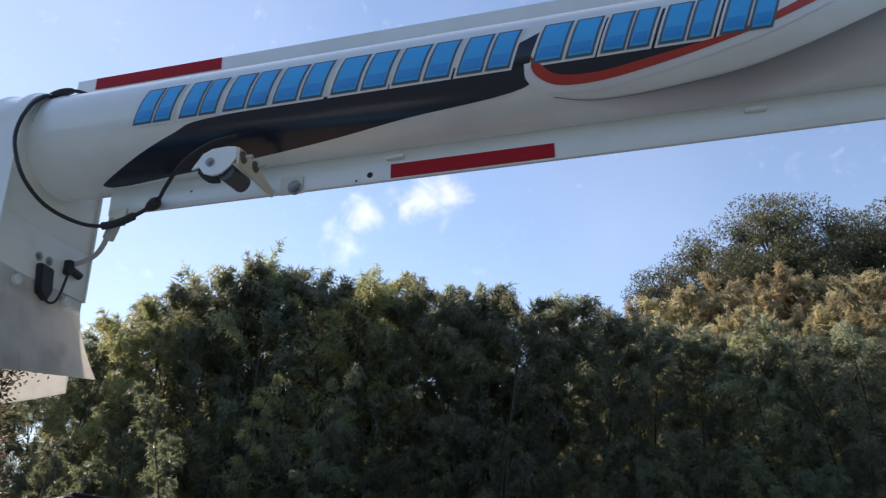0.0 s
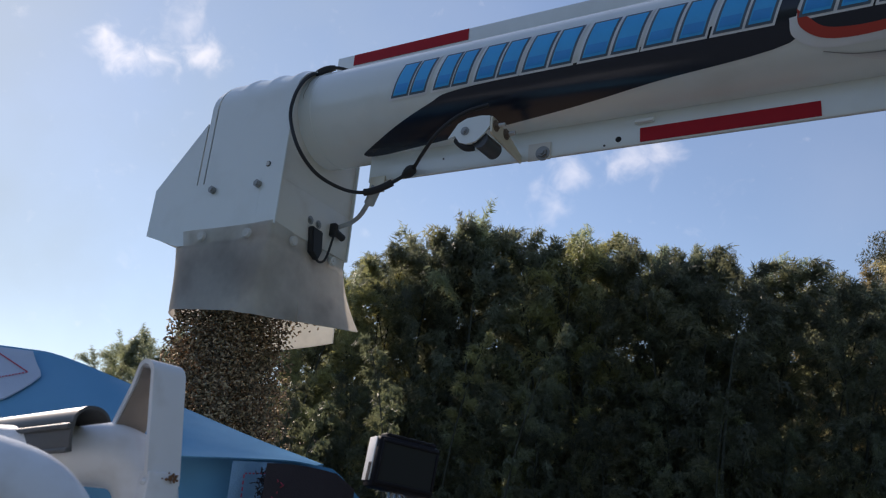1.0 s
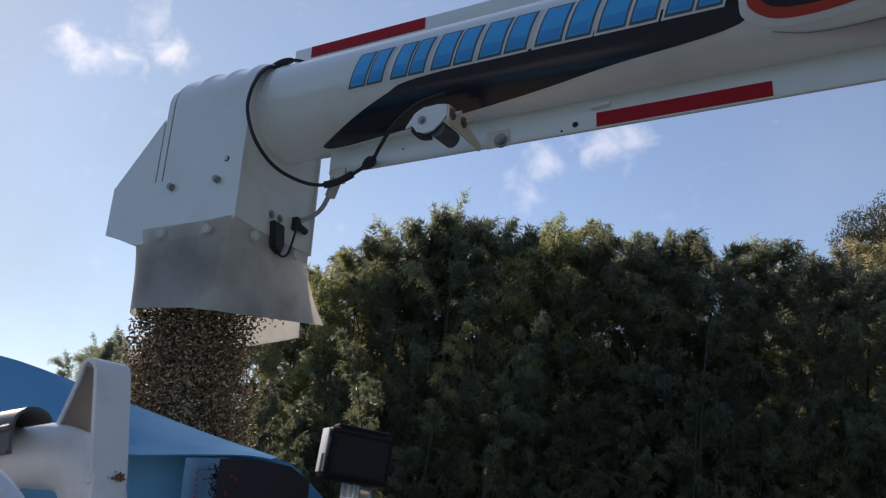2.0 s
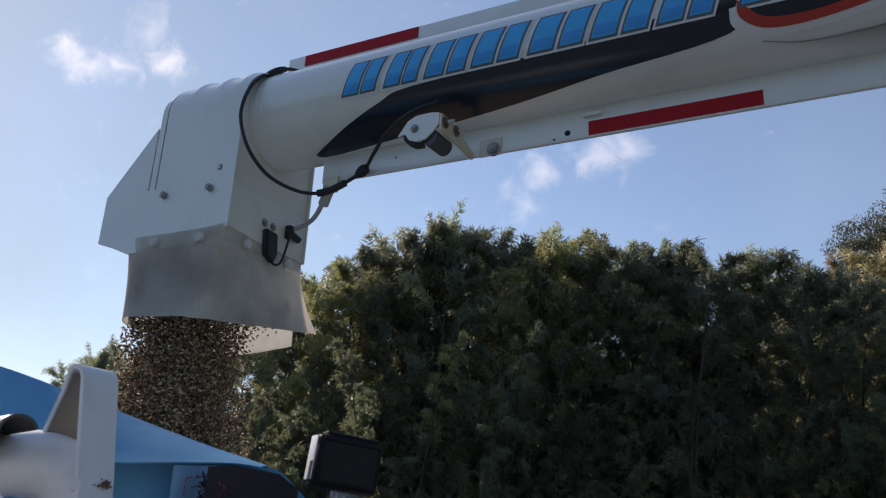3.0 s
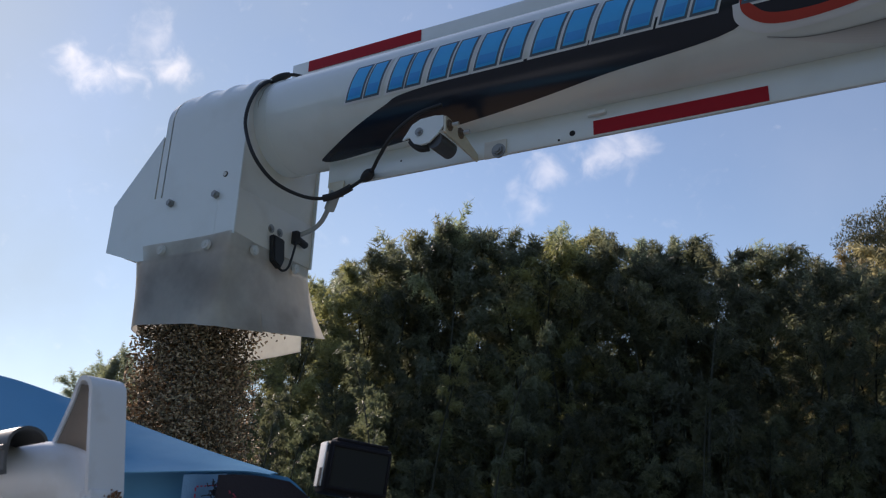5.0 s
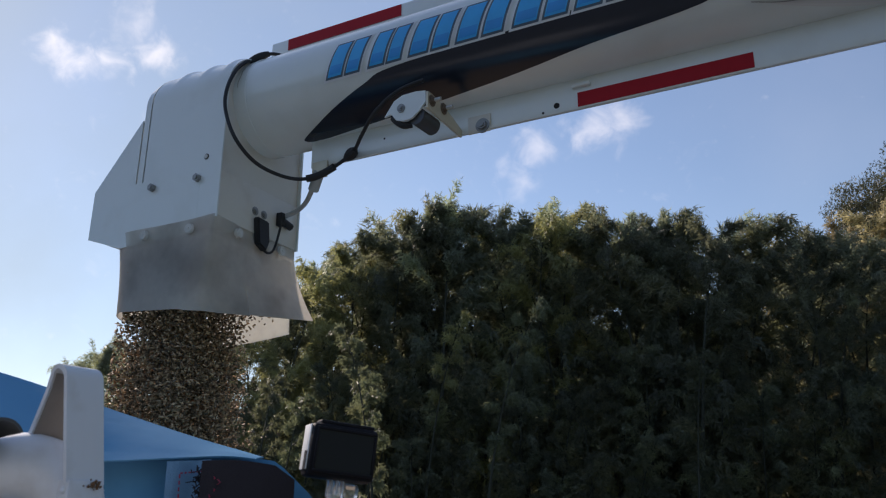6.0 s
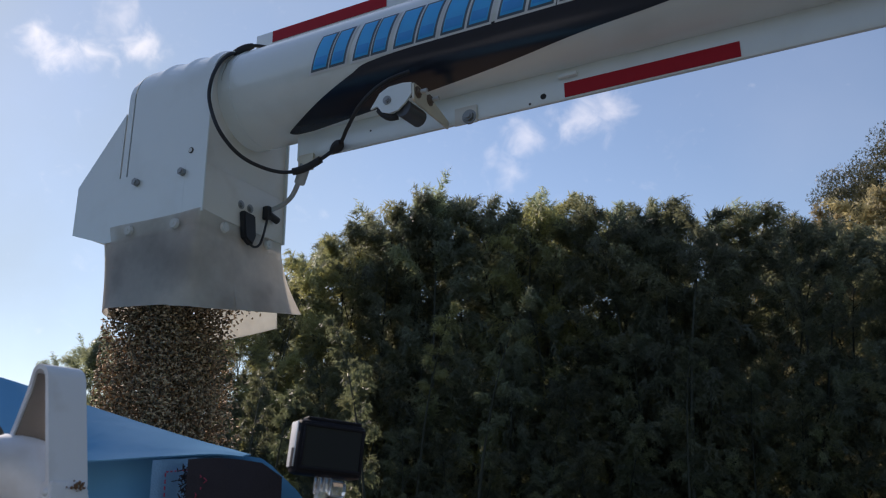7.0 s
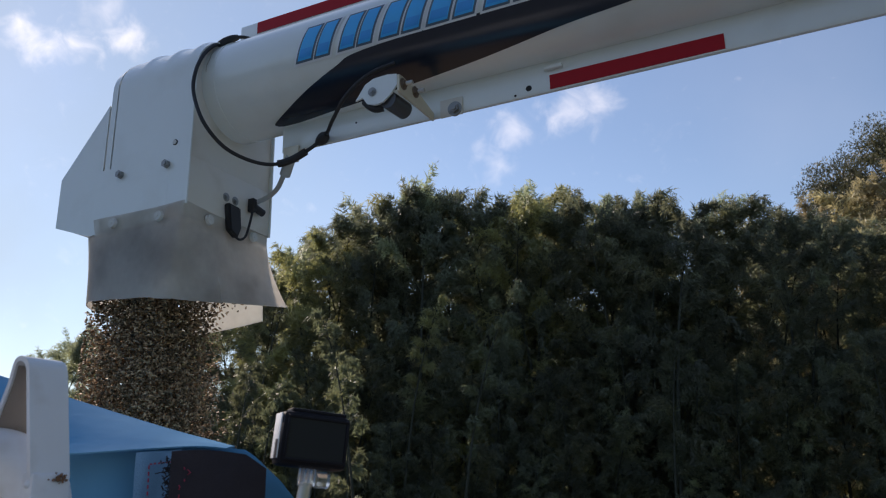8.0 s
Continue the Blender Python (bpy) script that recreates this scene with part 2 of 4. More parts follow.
THREAD = material("red_thread", (0.45, 0.05, 0.10), rough=0.8, vary=0.2, scale=200)
BLACK_WEB = material("black_webbing", (0.03, 0.025, 0.032), rough=0.85, vary=0.3, scale=80, bump=0.6, bump_scale=500)
PIPE = material("white_pipe_paint", (0.80, 0.83, 0.87), rough=0.40, vary=0.05, scale=8, stain=(0.46, 0.41, 0.35), stain_amount=0.38, stain_scale=26, bump=0.12, bump_scale=90)
RUST = material("rust", (0.20, 0.105, 0.055), rough=0.85, vary=0.4, scale=90, bump=0.5, bump_scale=300)
CAM_BODY = material("black_camera_plastic", (0.016, 0.015, 0.019), rough=0.48, vary=0.15, scale=40, bump=0.08, specular=0.12)
CAM_GLASS = material("dark_screen", (0.014, 0.017, 0.030), rough=0.12, vary=0.1, scale=10, specular=0.35)
# near white on a black camera: the sun's glare is put into this colour
CAM_SIDE = material("sun_glare_door", (0.80, 0.80, 0.79), rough=0.42, metal=0.0, vary=0.1, scale=60)
CLEAR = material("clear_plastic", (0.85, 0.87, 0.88), rough=0.06, vary=0.02)
CLEAR.node_tree.nodes["Principled BSDF"].inputs["Transmission Weight"].default_value = 0.85
HUSK = material("grain_husk", (0.41, 0.28, 0.165), rough=0.65, vary=0.25, scale=300, per_piece=0.85)
BARK = material("bamboo_culm", (0.03, 0.034, 0.02), rough=0.7, vary=0.25, scale=6)
TRUNK = material("tree_bark", (0.09, 0.07, 0.05), rough=0.9, vary=0.3, scale=8, bump=0.6, bump_scale=40)
BAMBOO = leafy("bamboo_leaf", (0.132, 0.146, 0.110), (0.235, 0.242, 0.145), 0.56, spread=0.5)
# brighter copy of the leaf; on the skyline its yellow stands in for sunlight
BAMBOO_GOLD = leafy("yellowish_bamboo_leaf", (0.22, 0.22, 0.115), (0.31, 0.295, 0.145), 0.52)
SAPLING = leafy("young_bamboo_leaf", (0.118, 0.132, 0.088), (0.175, 0.185, 0.112), 0.5)
# lighter bamboo leaf: sun and glare against the sky are put into this colour
PLUME = leafy("sun_paled_bamboo_leaf", (0.30, 0.33, 0.24), (0.36, 0.38, 0.27), 0.55, shine=(1.5, 1.5, 1.3))
BAMBOO_DRY = leafy("dry_bamboo_leaf", (0.28, 0.255, 0.16), (0.40, 0.35, 0.21), 0.5, shine=(1.7, 1.6, 1.4))
BROAD = leafy("broad_leaf", (0.085, 0.09, 0.056), (0.14, 0.135, 0.08), 0.35, shine=(1.4, 1.4, 1.0))
WOODS = material("distant_woods", (0.06, 0.085, 0.035), rough=0.9, vary=0.5, scale=0.5, stain=(0.11, 0.11, 0.05), stain_amount=0.7, stain_scale=0.25, bump=1.0, bump_scale=3)
# grey for the unseen yard slab, set by the light it bounces up
YARD_SLAB = material("yard_slab_grey", (0.125, 0.136, 0.138), rough=0.9, vary=0.22, scale=1.5, stain=(0.10, 0.102, 0.095), stain_amount=0.5, stain_scale=0.6, bump=0.5, bump_scale=90)
SOIL = material("field_soil", (0.205, 0.235, 0.17), rough=0.95, vary=0.25, scale=0.4, stain=(0.09, 0.12, 0.05), stain_amount=0.8, stain_scale=0.15, bump=0.6, bump_scale=5)


# ---- mesh helpers ----
def part(name, bm, mat, parent=None, label="", smooth=True):
    """Links a bmesh, given in world places, as one mesh object under a thing or a part."""
    me = bpy.data.meshes.new(name)
    base = parent
    while base and base.parent:
        base = base.parent
    if base:
        bmesh.ops.translate(bm, verts=bm.verts, vec=-base.location)
    bm.normal_update()
    bm.to_mesh(me)
    bm.free()
    me.materials.append(mat)
    if smooth:
        me.shade_smooth()
        me.set_sharp_from_angle(angle=radians(29))
    ob = new(name, me)
    ob.parent = parent
    return tagged(ob, label)


def thing(name, base, label, category, group="", kind=""):
    ob = new(name)
    ob.location = base
    return tagged(ob, label, category, group, kind)


def box(bm, lo, hi, bevel=0.0, m=None):
    lo, hi = Vector(lo), Vector(hi)
    r = bmesh.ops.create_cube(bm, size=1, matrix=Matrix.Translation((lo + hi) / 2) @ Matrix.Diagonal((*(hi - lo), 1)))
    if bevel:
        edges = list({e for v in r["verts"] for e in v.link_edges})
        made = bmesh.ops.bevel(bm, geom=edges, offset=bevel, segments=2, affect="EDGES", profile=0.5)
        verts = list({v for f in made["faces"] for v in f.verts} | {v for v in r["verts"] if v.is_valid})
    else:
        verts = r["verts"]
    if m:
        bmesh.ops.transform(bm, matrix=m, verts=verts)
    return bm


def rod(bm, a, b, r, seg=20, r2=None):
    a, b = Vector(a), Vector(b)
    m = Matrix.Translation((a + b) / 2) @ (b - a).to_track_quat("Z", "Y").to_matrix().to_4x4()
    bmesh.ops.create_cone(bm, cap_ends=True, segments=seg, radius1=r, radius2=r if r2 is None else r2, depth=(b - a).length, matrix=m)
    return bm


def smooth_path(points, steps=8):
    """A Catmull-Rom line through the points."""
    p = [Vector(q) for q in points]
    p = [2 * p[0] - p[1], *p, 2 * p[-1] - p[-2]]
    out = []
    for i in range(1, len(p) - 2):
        for k in range(steps):
            t = k / steps
            out.append(0.5 * (2 * p[i] + (p[i + 1] - p[i - 1]) * t + (2 * p[i - 1] - 5 * p[i] + 4 * p[i + 1] - p[i + 2]) * t * t
                              + (3 * p[i] - p[i - 1] - 3 * p[i + 1] + p[i + 2]) * t ** 3))
    return out + [p[-2]]


def sweep(bm, path, radius, seg=10):
    """A round tube along a line; radius is a number or a function of 0..1."""
    rings, side = [], None
    for i, p in enumerate(path):
        d = (path[min(i + 1, len(path) - 1)] - path[max(i - 1, 0)]).normalized()
        side = (side - d * side.dot(d)).normalized() if side else d.orthogonal().normalized()
        up = d.cross(side)
        r = radius(i / (len(path) - 1)) if callable(radius) else radius
        rings.append([bm.verts.new(p + (side * math.cos(a) + up * math.sin(a)) * r) for a in (2 * math.pi * k / seg for k in range(seg))])
    for a, b in zip(rings, rings[1:]):
        for k in range(seg):
            bm.faces.new((a[k], a[(k + 1) % seg], b[(k + 1) % seg], b[k]))
    bm.faces.new(rings[0][::-1])
    bm.faces.new(rings[-1])
    return bm


def plate(bm, outline, offset):
    """A flat polygon thickened by the vector offset."""
    a = [bm.verts.new(p) for p in outline]
    b = [bm.verts.new(Vector(p) + Vector(offset)) for p in outline]
    bm.faces.new(a)
    bm.faces.new(b[::-1])
    for i in range(len(a)):
        j = (i + 1) % len(a)
        bm.faces.new((a[j], a[i], b[i], b[j]))
    bmesh.ops.recalc_face_normals(bm, faces=bm.faces)
    return bm


def grid_sheet(bm, rows, thick=0.0):
    """A sheet through rows of places; thick gives it a back."""
    v = [[bm.verts.new(p) for p in row] for row in rows]
    faces = [bm.faces.new((a[i], a[i + 1], b[i + 1], b[i])) for a, b in zip(v, v[1:]) for i in range(len(a) - 1)]
    if thick:
        bmesh.ops.recalc_face_normals(bm, faces=bm.faces)
        bmesh.ops.solidify(bm, geom=faces, thickness=thick)
    return bm


def hex_bolt(name, place, axis, r, parent, mat=STEEL, washer=True):
    """Hexagon head with a washer, standing on a plate at place along axis."""
    p, a = Vector(place), Vector(axis).normalized()
    bm = rod(bmesh.new(), p - a * 0.002, p + a * r * (0.75 if washer else 1.0), r, 6)
    if washer:
        rod(bm, p - a * 0.003, p + a * 0.0022, r * 1.45, 24)
    rod(bm, p, p + a * r * (1.0 if washer else 1.25), r * 0.55, 16)
    return part(name, bm, mat, parent)


# ---- ground ----
def land(x, y):
    """Height of the ground: level near by, rising to a wooded hill ahead and to the right."""
    r, a = math.hypot(x, y), math.degrees(math.atan2(x, y))
    up = max(0.0, min(1.0, (r - 19) / 16)) * max(0.0, min(1.0, (a + 7) / 14)) * max(0.0, min(1.0, (70 - a) / 30))
    return 7.0 * up * up * (3 - 2 * up)


bm = bmesh.new()
rings = [[bm.verts.new((r * math.sin(t), r * math.cos(t), land(r * math.sin(t), r * math.cos(t)))) for t in (2 * math.pi * k / 120 for k in range(120))]
         for r in (0.5, 6, 12, 16, 19, 21, 23, 25, 27, 30, 33, 36, 45, 80, 200, 600, 2000)]
bm.faces.new(rings[0])
for a, b in zip(rings, rings[1:]):
    for k in range(120):
        bm.faces.new((a[k], b[k], b[(k + 1) % 120], a[(k + 1) % 120]))
bmesh.ops.recalc_face_normals(bm, faces=bm.faces)
tagged(part("ground", bm, SOIL), "pale harvested rice field with straw and weeds", "ground", kind="structure")
# unseen slab added: its darker grey stands in for shade below the machines
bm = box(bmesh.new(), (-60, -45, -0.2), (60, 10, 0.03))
tagged(part("road", bm, YARD_SLAB), "unseen grey slab added under the machines to hold down bounced light", "road", kind="structure")

# wooded rise added all round: high and unseen at the back of the yard to cut sky light, low behind the grove
bm = bmesh.new()
rows = []
for k in range(9):
    f = k / 8
    row = []
    for i in range(241):
        a = radians(360 * i / 240)
        b = math.degrees(a) if a <= math.pi else math.degrees(a) - 360
        behind = float(np.interp(b, (-180, -130, -86, -66, -60, -56, -48, -40, -30, -8, 4, 20, 28, 60, 120, 180),
                                 (20, 17, 15, 14, 7, 5.5, 9.0, 12.5, 16, 16, 14, 14, 16, 20, 21, 20)))
        h = behind * (0.75 + 0.4 * noise.noise(Vector((math.cos(a) * 3, math.sin(a) * 3, 0.5))))
        r = 34 + 10 * f + 2.2 * noise.noise(Vector((math.cos(a) * 9, math.sin(a) * 9, k * 0.9)))
        row.append((r * math.sin(a), r * math.cos(a), -0.3 + h * math.sin(f * math.pi / 2) + 1.1 * noise.noise(Vector((math.cos(a) * 14, math.sin(a) * 14, k * 0.8))) * f))
    rows.append(row)
grid_sheet(bm, rows)
bmesh.ops.recalc_face_normals(bm, faces=bm.faces)
tagged(part("backdrop", bm, WOODS), "dark green wooded rise added round the yard to hold back sky light", "woods", kind="structure")

# ---- the unloading auger of the combine harvester ----
TY, TZ, TR = 1.248, 3.521, 0.106     # axis and radius of the tube
FX = -1.056                            # face of the outlet box under the tube
auger = thing("unloading_auger", (3.2, TY, 0.0), "white painted grain unloading auger with decals and red tape", "auger")

bm = rod(bmesh.new(), (FX - 0.02, TY, TZ), (3.2, TY, TZ), TR, 96)
tube = part("tube", bm, WHITE, auger, "glossy white painted steel tube")
bm = box(bmesh.new(), (-0.922, TY - 0.004, 3.3575), (3.2, TY + 0.004, TZ - TR + 0.004), 0.001)
low_flange = part("lower_flange", bm, WHITE, auger)
bm = box(bmesh.new(), (FX + 0.006, TY - 0.004, TZ + TR - 0.004), (3.2, TY + 0.004, 3.6845), 0.001)
part("upper_flange", bm, WHITE, auger)
for x, z in ((-0.351, 3.3605), (-1.004, 3.6565)):
    bm = box(bmesh.new(), (x, TY - 0.0052, z), (x + 0.290, TY - 0.0042, z + 0.027))
    part("red_tape", bm, RED, auger, "dark red reflective tape")
# support column of the auger on the harvester, far along the tube
bm = rod(bmesh.new(), (3.2, TY, 0.0), (3.2, TY, TZ + 0.16), 0.15, 32)
part("column", bm, WHITE_DUSTY, auger)


def wrapped(name, outline, lift, mat, label="", parent=tube):
    """A film on the tube's near side. outline: x along the tube, s upward round it from the middle of the side."""
    bm = bmesh.new()
    bm.faces.new([bm.verts.new((x, s, 0)) for x, s in outline])
    s0, s1 = min(s for _, s in outline), max(s for _, s in outline)
    for k in range(1, int((s1 - s0) / 0.006) + 1):
        bmesh.ops.bisect_plane(bm, geom=bm.verts[:] + bm.edges[:] + bm.faces[:], plane_co=(0, s0 + k * 0.006, 0), plane_no=(0, 1, 0))
    bmesh.ops.triangulate(bm, faces=bm.faces)
    for v in bm.verts:
        a = v.co.y / TR
        v.co = Vector((v.co.x, TY - (TR + lift) * math.cos(a), TZ + (TR + lift) * math.sin(a)))
    bmesh.ops.recalc_face_normals(bm, faces=bm.faces)
    if sum(f.normal.y for f in bm.faces) > 0:
        bmesh.ops.reverse_faces(bm, faces=bm.faces)
    return part(name, bm, mat, parent, label)


def line2(points, steps=6):
    return [(p.x, p.y) for p in smooth_path([(x, s, 0) for x, s in points], steps)]


# grimy drip that ran down from the cable's joint
STREAK = material("drip_grime", (0.36, 0.34, 0.29), rough=0.6, vary=0.3, scale=120)
trace = line2([(-1.036, 0.088), (-1.041, 0.070), (-1.044, 0.050), (-1.042, 0.034), (-1.045, 0.016), (-1.044, 0.002)])
wide = [0.0019 - 0.0013 * k / (len(trace) - 1) for k in range(len(trace))]
wrapped("drip", [(x - w, s) for (x, s), w in zip(trace, wide)] + [(x + w, s) for (x, s), w in zip(trace, wide)][::-1], 0.0008, STREAK)
# black sweep under the blue marks
upper = line2([(-0.917, -0.1590), (-0.929, -0.1535), (-0.922, -0.1400), (-0.832, -0.0942), (-0.741, -0.0601), (-0.673, -0.0437), (-0.416, -0.0370), (-0.233, -0.0260), (-0.116, -0.0009), (-0.061, 0.0222)])
lower = line2([(-0.080, -0.021), (-0.096, -0.072), (-0.303, -0.0944), (-0.408, -0.1089), (-0.483, -0.1185), (-0.609, -0.1319), (-0.778, -0.1479), (-0.879, -0.1592)])
wrapped("black_sweep", upper + lower, 0.0006, BLACK_FILM, "glossy black decal sweep")
# blue slanted marks with slate edges and pale borders, in place of the maker's word
SLANT, S0, S1 = 0.37, -0.034, 0.033
# start and width
marks = [(-0.819, 0.083), (-0.724, 0.080), (-0.636, 0.092), (-0.539, 0.100), (-0.429, 0.107), (-0.317, 0.106), (-0.204, 0.096), (-0.076, 0.104), (0.034, 0.082), (0.124, 0.086), (0.217, 0.084)]


def slanted(x, w, a, b, grow=0.0):
    k0, k1 = SLANT * (a - grow - S0), SLANT * (b + grow - S0)
    return [(x - grow + k0, a - grow), (x + w + grow + k0, a - grow), (x + w + grow + k1, b + grow), (x - grow + k1, b + grow)]


for x, w in marks:
    wrapped("pale_border", slanted(x, w - 0.011, S0, S1, 0.0070), 0.0012, PALE_FILM)
for x, w in marks:
    # each mark: two blue bars in slate edges with a pale slit between them, and a deeper blue foot
    wide = w - 0.011
    for at, bar in ((x, 0.46 * wide), (x + 0.58 * wide, 0.42 * wide)):
        wrapped("slate_edge", slanted(at, bar, S0, S1, 0.0030), 0.0018, EDGE_FILM)
        wrapped("blue_mark", slanted(at, bar, S0, S1, -0.0012), 0.0024, BLUE_FILM, "blue slanted decal bar")
        wrapped("deep_blue_foot", slanted(at + 0.002, bar - 0.004, S0 + 0.004, S0 + 0.024, -0.0016), 0.0028, DEEP_FILM, "deeper blue shade on the bar")
# red hook-shaped sweep below the second group of marks, dark mesh inside it, silver shade under it
outer = line2([(-0.081, -0.0227), (-0.078, -0.0517), (-0.043, -0.0751), (0.025, -0.0785), (0.124, -0.065), (0.236, -0.0421), (0.317, -0.0196), (0.42, 0.022), (0.50, 0.07)])
inner = line2([(0.46, 0.07), (0.38, 0.022), (0.262, -0.027), (0.203, -0.0393), (0.116, -0.0522), (0.026, -0.0635), (-0.040, -0.0585), (-0.069, -0.036)])
wrapped("pale_rim", [(x + (-0.012 if x < 0 else 0.006), s - 0.012) for x, s in outer] + [(x, s + 0.004) for x, s in inner], 0.0009, PALE_FILM)
wrapped("dark_field", inner[12:] + [(-0.07, -0.01), (-0.03, 0.03), (0.10, 0.03), (0.262, 0.03)], 0.0010, BLACK_FILM)
wrapped("red_sweep", outer + inner, 0.0016, RED_FILM, "red curved decal stripe")
curve = line2([(-0.05, -0.094), (0.0, -0.107), (0.06, -0.1095), (0.147, -0.1035), (0.275, -0.0855), (0.451, -0.033), (0.62, 0.032)], 5)
for k, film in enumerate(SHADES):
    fade = [max(0.0, min(1.0, (x + 0.05 - 0.012 * k) / 0.24)) for x, s in curve]
    under = [(x, max(-0.161, s - 0.001 - 0.062 * (1 - k / 13) * g * g * (3 - 2 * g))) for (x, s), g in zip(curve, fade)]
    wrapped("silver_shade", curve + under[::-1], 0.0004 + 0.00012 * k, film)

# small holes, tabs and the bolted tab on the lower flange
for x, z, r in ((-0.390, 3.372, 0.0055), (-0.4155, 3.3635, 0.0022), (-0.746, 3.386, 0.0020)):
    part("hole", rod(bmesh.new(), (x, TY - 0.0046, z), (x, TY - 0.003, z), r, 16), DARK_HOLE, low_flange)
for x in (-0.360, 0.246):
    part("tab", box(bmesh.new(), (x, TY - 0.012, 3.396), (x + 0.034, TY - 0.003, 3.404), 0.002), WHITE, low_flange)
tab = part("bolt_tab", box(bmesh.new(), (-0.562, TY - 0.0075, 3.352), (-0.517, TY - 0.0042, 3.387), 0.001), WHITE_DUSTY, low_flange)
hex_bolt("bolt", (-0.532, TY - 0.0075, 3.3645), (0, -1, 0), 0.0095, low_flange, DULL_STEEL)

# ---- latch bracket on the lower flange ----
bracket = part("bracket", plate(bmesh.new(), [(-0.580, y, z) for y, z in ((1.243, 3.3514), (1.243, 3.366), (1.190, 3.3785), (1.125, 3.3845), (1.111, 3.3830), (1.111, 3.3530), (1.116, 3.3505))], (0.004, 0, 0)), CREAM, auger, "cream zinc-plated bracket plate", smooth=False)
cam_outline = [(-0.664, 3.353), (-0.650, 3.356), (-0.640, 3.342), (-0.626, 3.337), (-0.608, 3.339), (-0.592, 3.352), (-0.581, 3.366), (-0.582, 3.386), (-0.600, 3.389), (-0.628, 3.388), (-0.645, 3.380)]
bm = plate(bmesh.new(), [(x, 1.112, z) for x, z in cam_outline], (0, 0.004, 0))
part("latch_plate", bm, WHITE, bracket, "white latch plate", smooth=False)
hex_bolt("bolt", (-0.6296, 1.112, 3.3625), (0, -1, 0), 0.0055, bracket, DULL_STEEL)
for y, z in ((1.124, 3.370), (1.168, 3.375)):
    hex_bolt("bolt", (-0.576, y, z), (1, 0, 0), 0.0072, bracket, RUSTY)
    part("stud", rod(bmesh.new(), (-0.576, y, z), (-0.557, y, z), 0.0036, 12), STEEL, bracket)
bm = rod(bmesh.new(), (-0.602, 1.118, 3.3445), (-0.597, 1.168, 3.3440), 0.0160, 28)
part("roller", bm, SLEEK_RUBBER, bracket, "black rubber roller")
bm = sweep(bmesh.new(), smooth_path([(-0.650, 1.120, 3.352), (-0.641, 1.120, 3.342), (-0.629, 1.122, 3.334), (-0.616, 1.128, 3.336)]), 0.0065)
part("clip", bm, RUBBER, bracket)

# ---- outlet box at the end of the tube ----
HY, HX = 0.1285, -1.2625          # half width, end of the rounded hood


def hood_profile(grow=0.0, n=28, low=3.215):
    r, TZ = HY + grow, 3.526
    arc = [(TY - r * math.cos(a), TZ + r * math.sin(a)) for a in (math.pi * k / n for k in range(n + 1))]
    return [(TY - r, low), *arc, (TY + r, low)]


bm = bmesh.new()
xs = [FX + 0.008 - k * (FX + 0.008 - HX) / 44 for k in range(45)]


def rib(x):
    """Low pressed ribs across the hood's top."""
    return sum(0.0075 * math.exp(-((x - c) / 0.011) ** 2) for c in (FX - 0.016, FX - 0.080, FX - 0.150))


rows = []
for x in xs:
    drop = 0.0255 - 0.0075 * max(0.0, (FX - x) / (FX - HX))
    rows.append([(x, y, z + (rib(x) - drop) * max(0.0, (z - 3.526) / HY)) for y, z in hood_profile(low=3.234)])
grid_sheet(bm, rows, 0.003)
hood = part("hood", bm, WHITE, auger, "white sheet-metal outlet hood with pressed ribs")
# face of the box under the tube, with the opening that the tube fills
bm = plate(bmesh.new(), [(FX, y, z - 0.0255 * max(0.0, (z - 3.526) / HY)) for y, z in hood_profile(-0.001)], (-0.003, 0, 0))
part("front_plate", bm, WHITE_DUSTY, hood, smooth=False)
bm = box(bmesh.new(), (FX - 0.001, TY - HY + 0.003, 3.236), (FX + 0.0035, TY + HY - 0.003, 3.336), 0.0008)
part("lower_panel", bm, WHITE_DUSTY, hood)
part("weld_bead", rod(bmesh.new(), (-1.0270, TY, TZ), (-1.0235, TY, TZ), TR + 0.0012, 96), WHITE, tube)
# black sheet added behind the slots to keep them dark as shaded gaps
bm = bmesh.new()
grid_sheet(bm, [[(x, y, z - (0.030 if x < -1.27 else 0.022) * max(0.0, (z - 3.526) / HY)) for y, z in hood_profile(-0.006, low=3.335)] for x in (-1.245, -1.265, -1.2835)], 0.002)
part("seal", bm, RUBBER, hood, "black sheet added behind the slots for their shade")
# rim band behind the groove, then the sloped end
bm = bmesh.new()
rows = []
for k in range(5):
    x = -1.2665 - 0.0150 * k / 4
    drop = 0.019 + 0.011 * k / 4
    rows.append([(x, y, z - drop * max(0.0, (z - 3.526) / HY)) for y, z in hood_profile(low=3.338)])
part("rim", grid_sheet(bm, rows, 0.003), WHITE, hood)
for y in (TY - HY - 0.0003, TY + HY - 0.0027):
    outline = [(-1.2855, 3.494), (-1.409, 3.346), (-1.409, 3.238), (-1.308, 3.205), (-1.10, 3.207), (-1.10, 3.344), (-1.2855, 3.344)]
    bm = plate(bmesh.new(), [(x, y, z) for x, z in outline], (0, 0.003, 0))
    part("side_plate", bm, WHITE, hood, smooth=False)
slope = [((-1.2850, 3.492), (-1.407, 3.346)), ((-1.407, 3.346), (-1.407, 3.240))]
for a, b in slope:
    bm = plate(bmesh.new(), [(a[0], TY - HY, a[1]), (b[0], TY - HY, b[1]), (b[0], TY + HY, b[1]), (a[0], TY + HY, a[1])], (0.002, 0, -0.001))
    part("end_plate", bm, WHITE, hood, smooth=False)
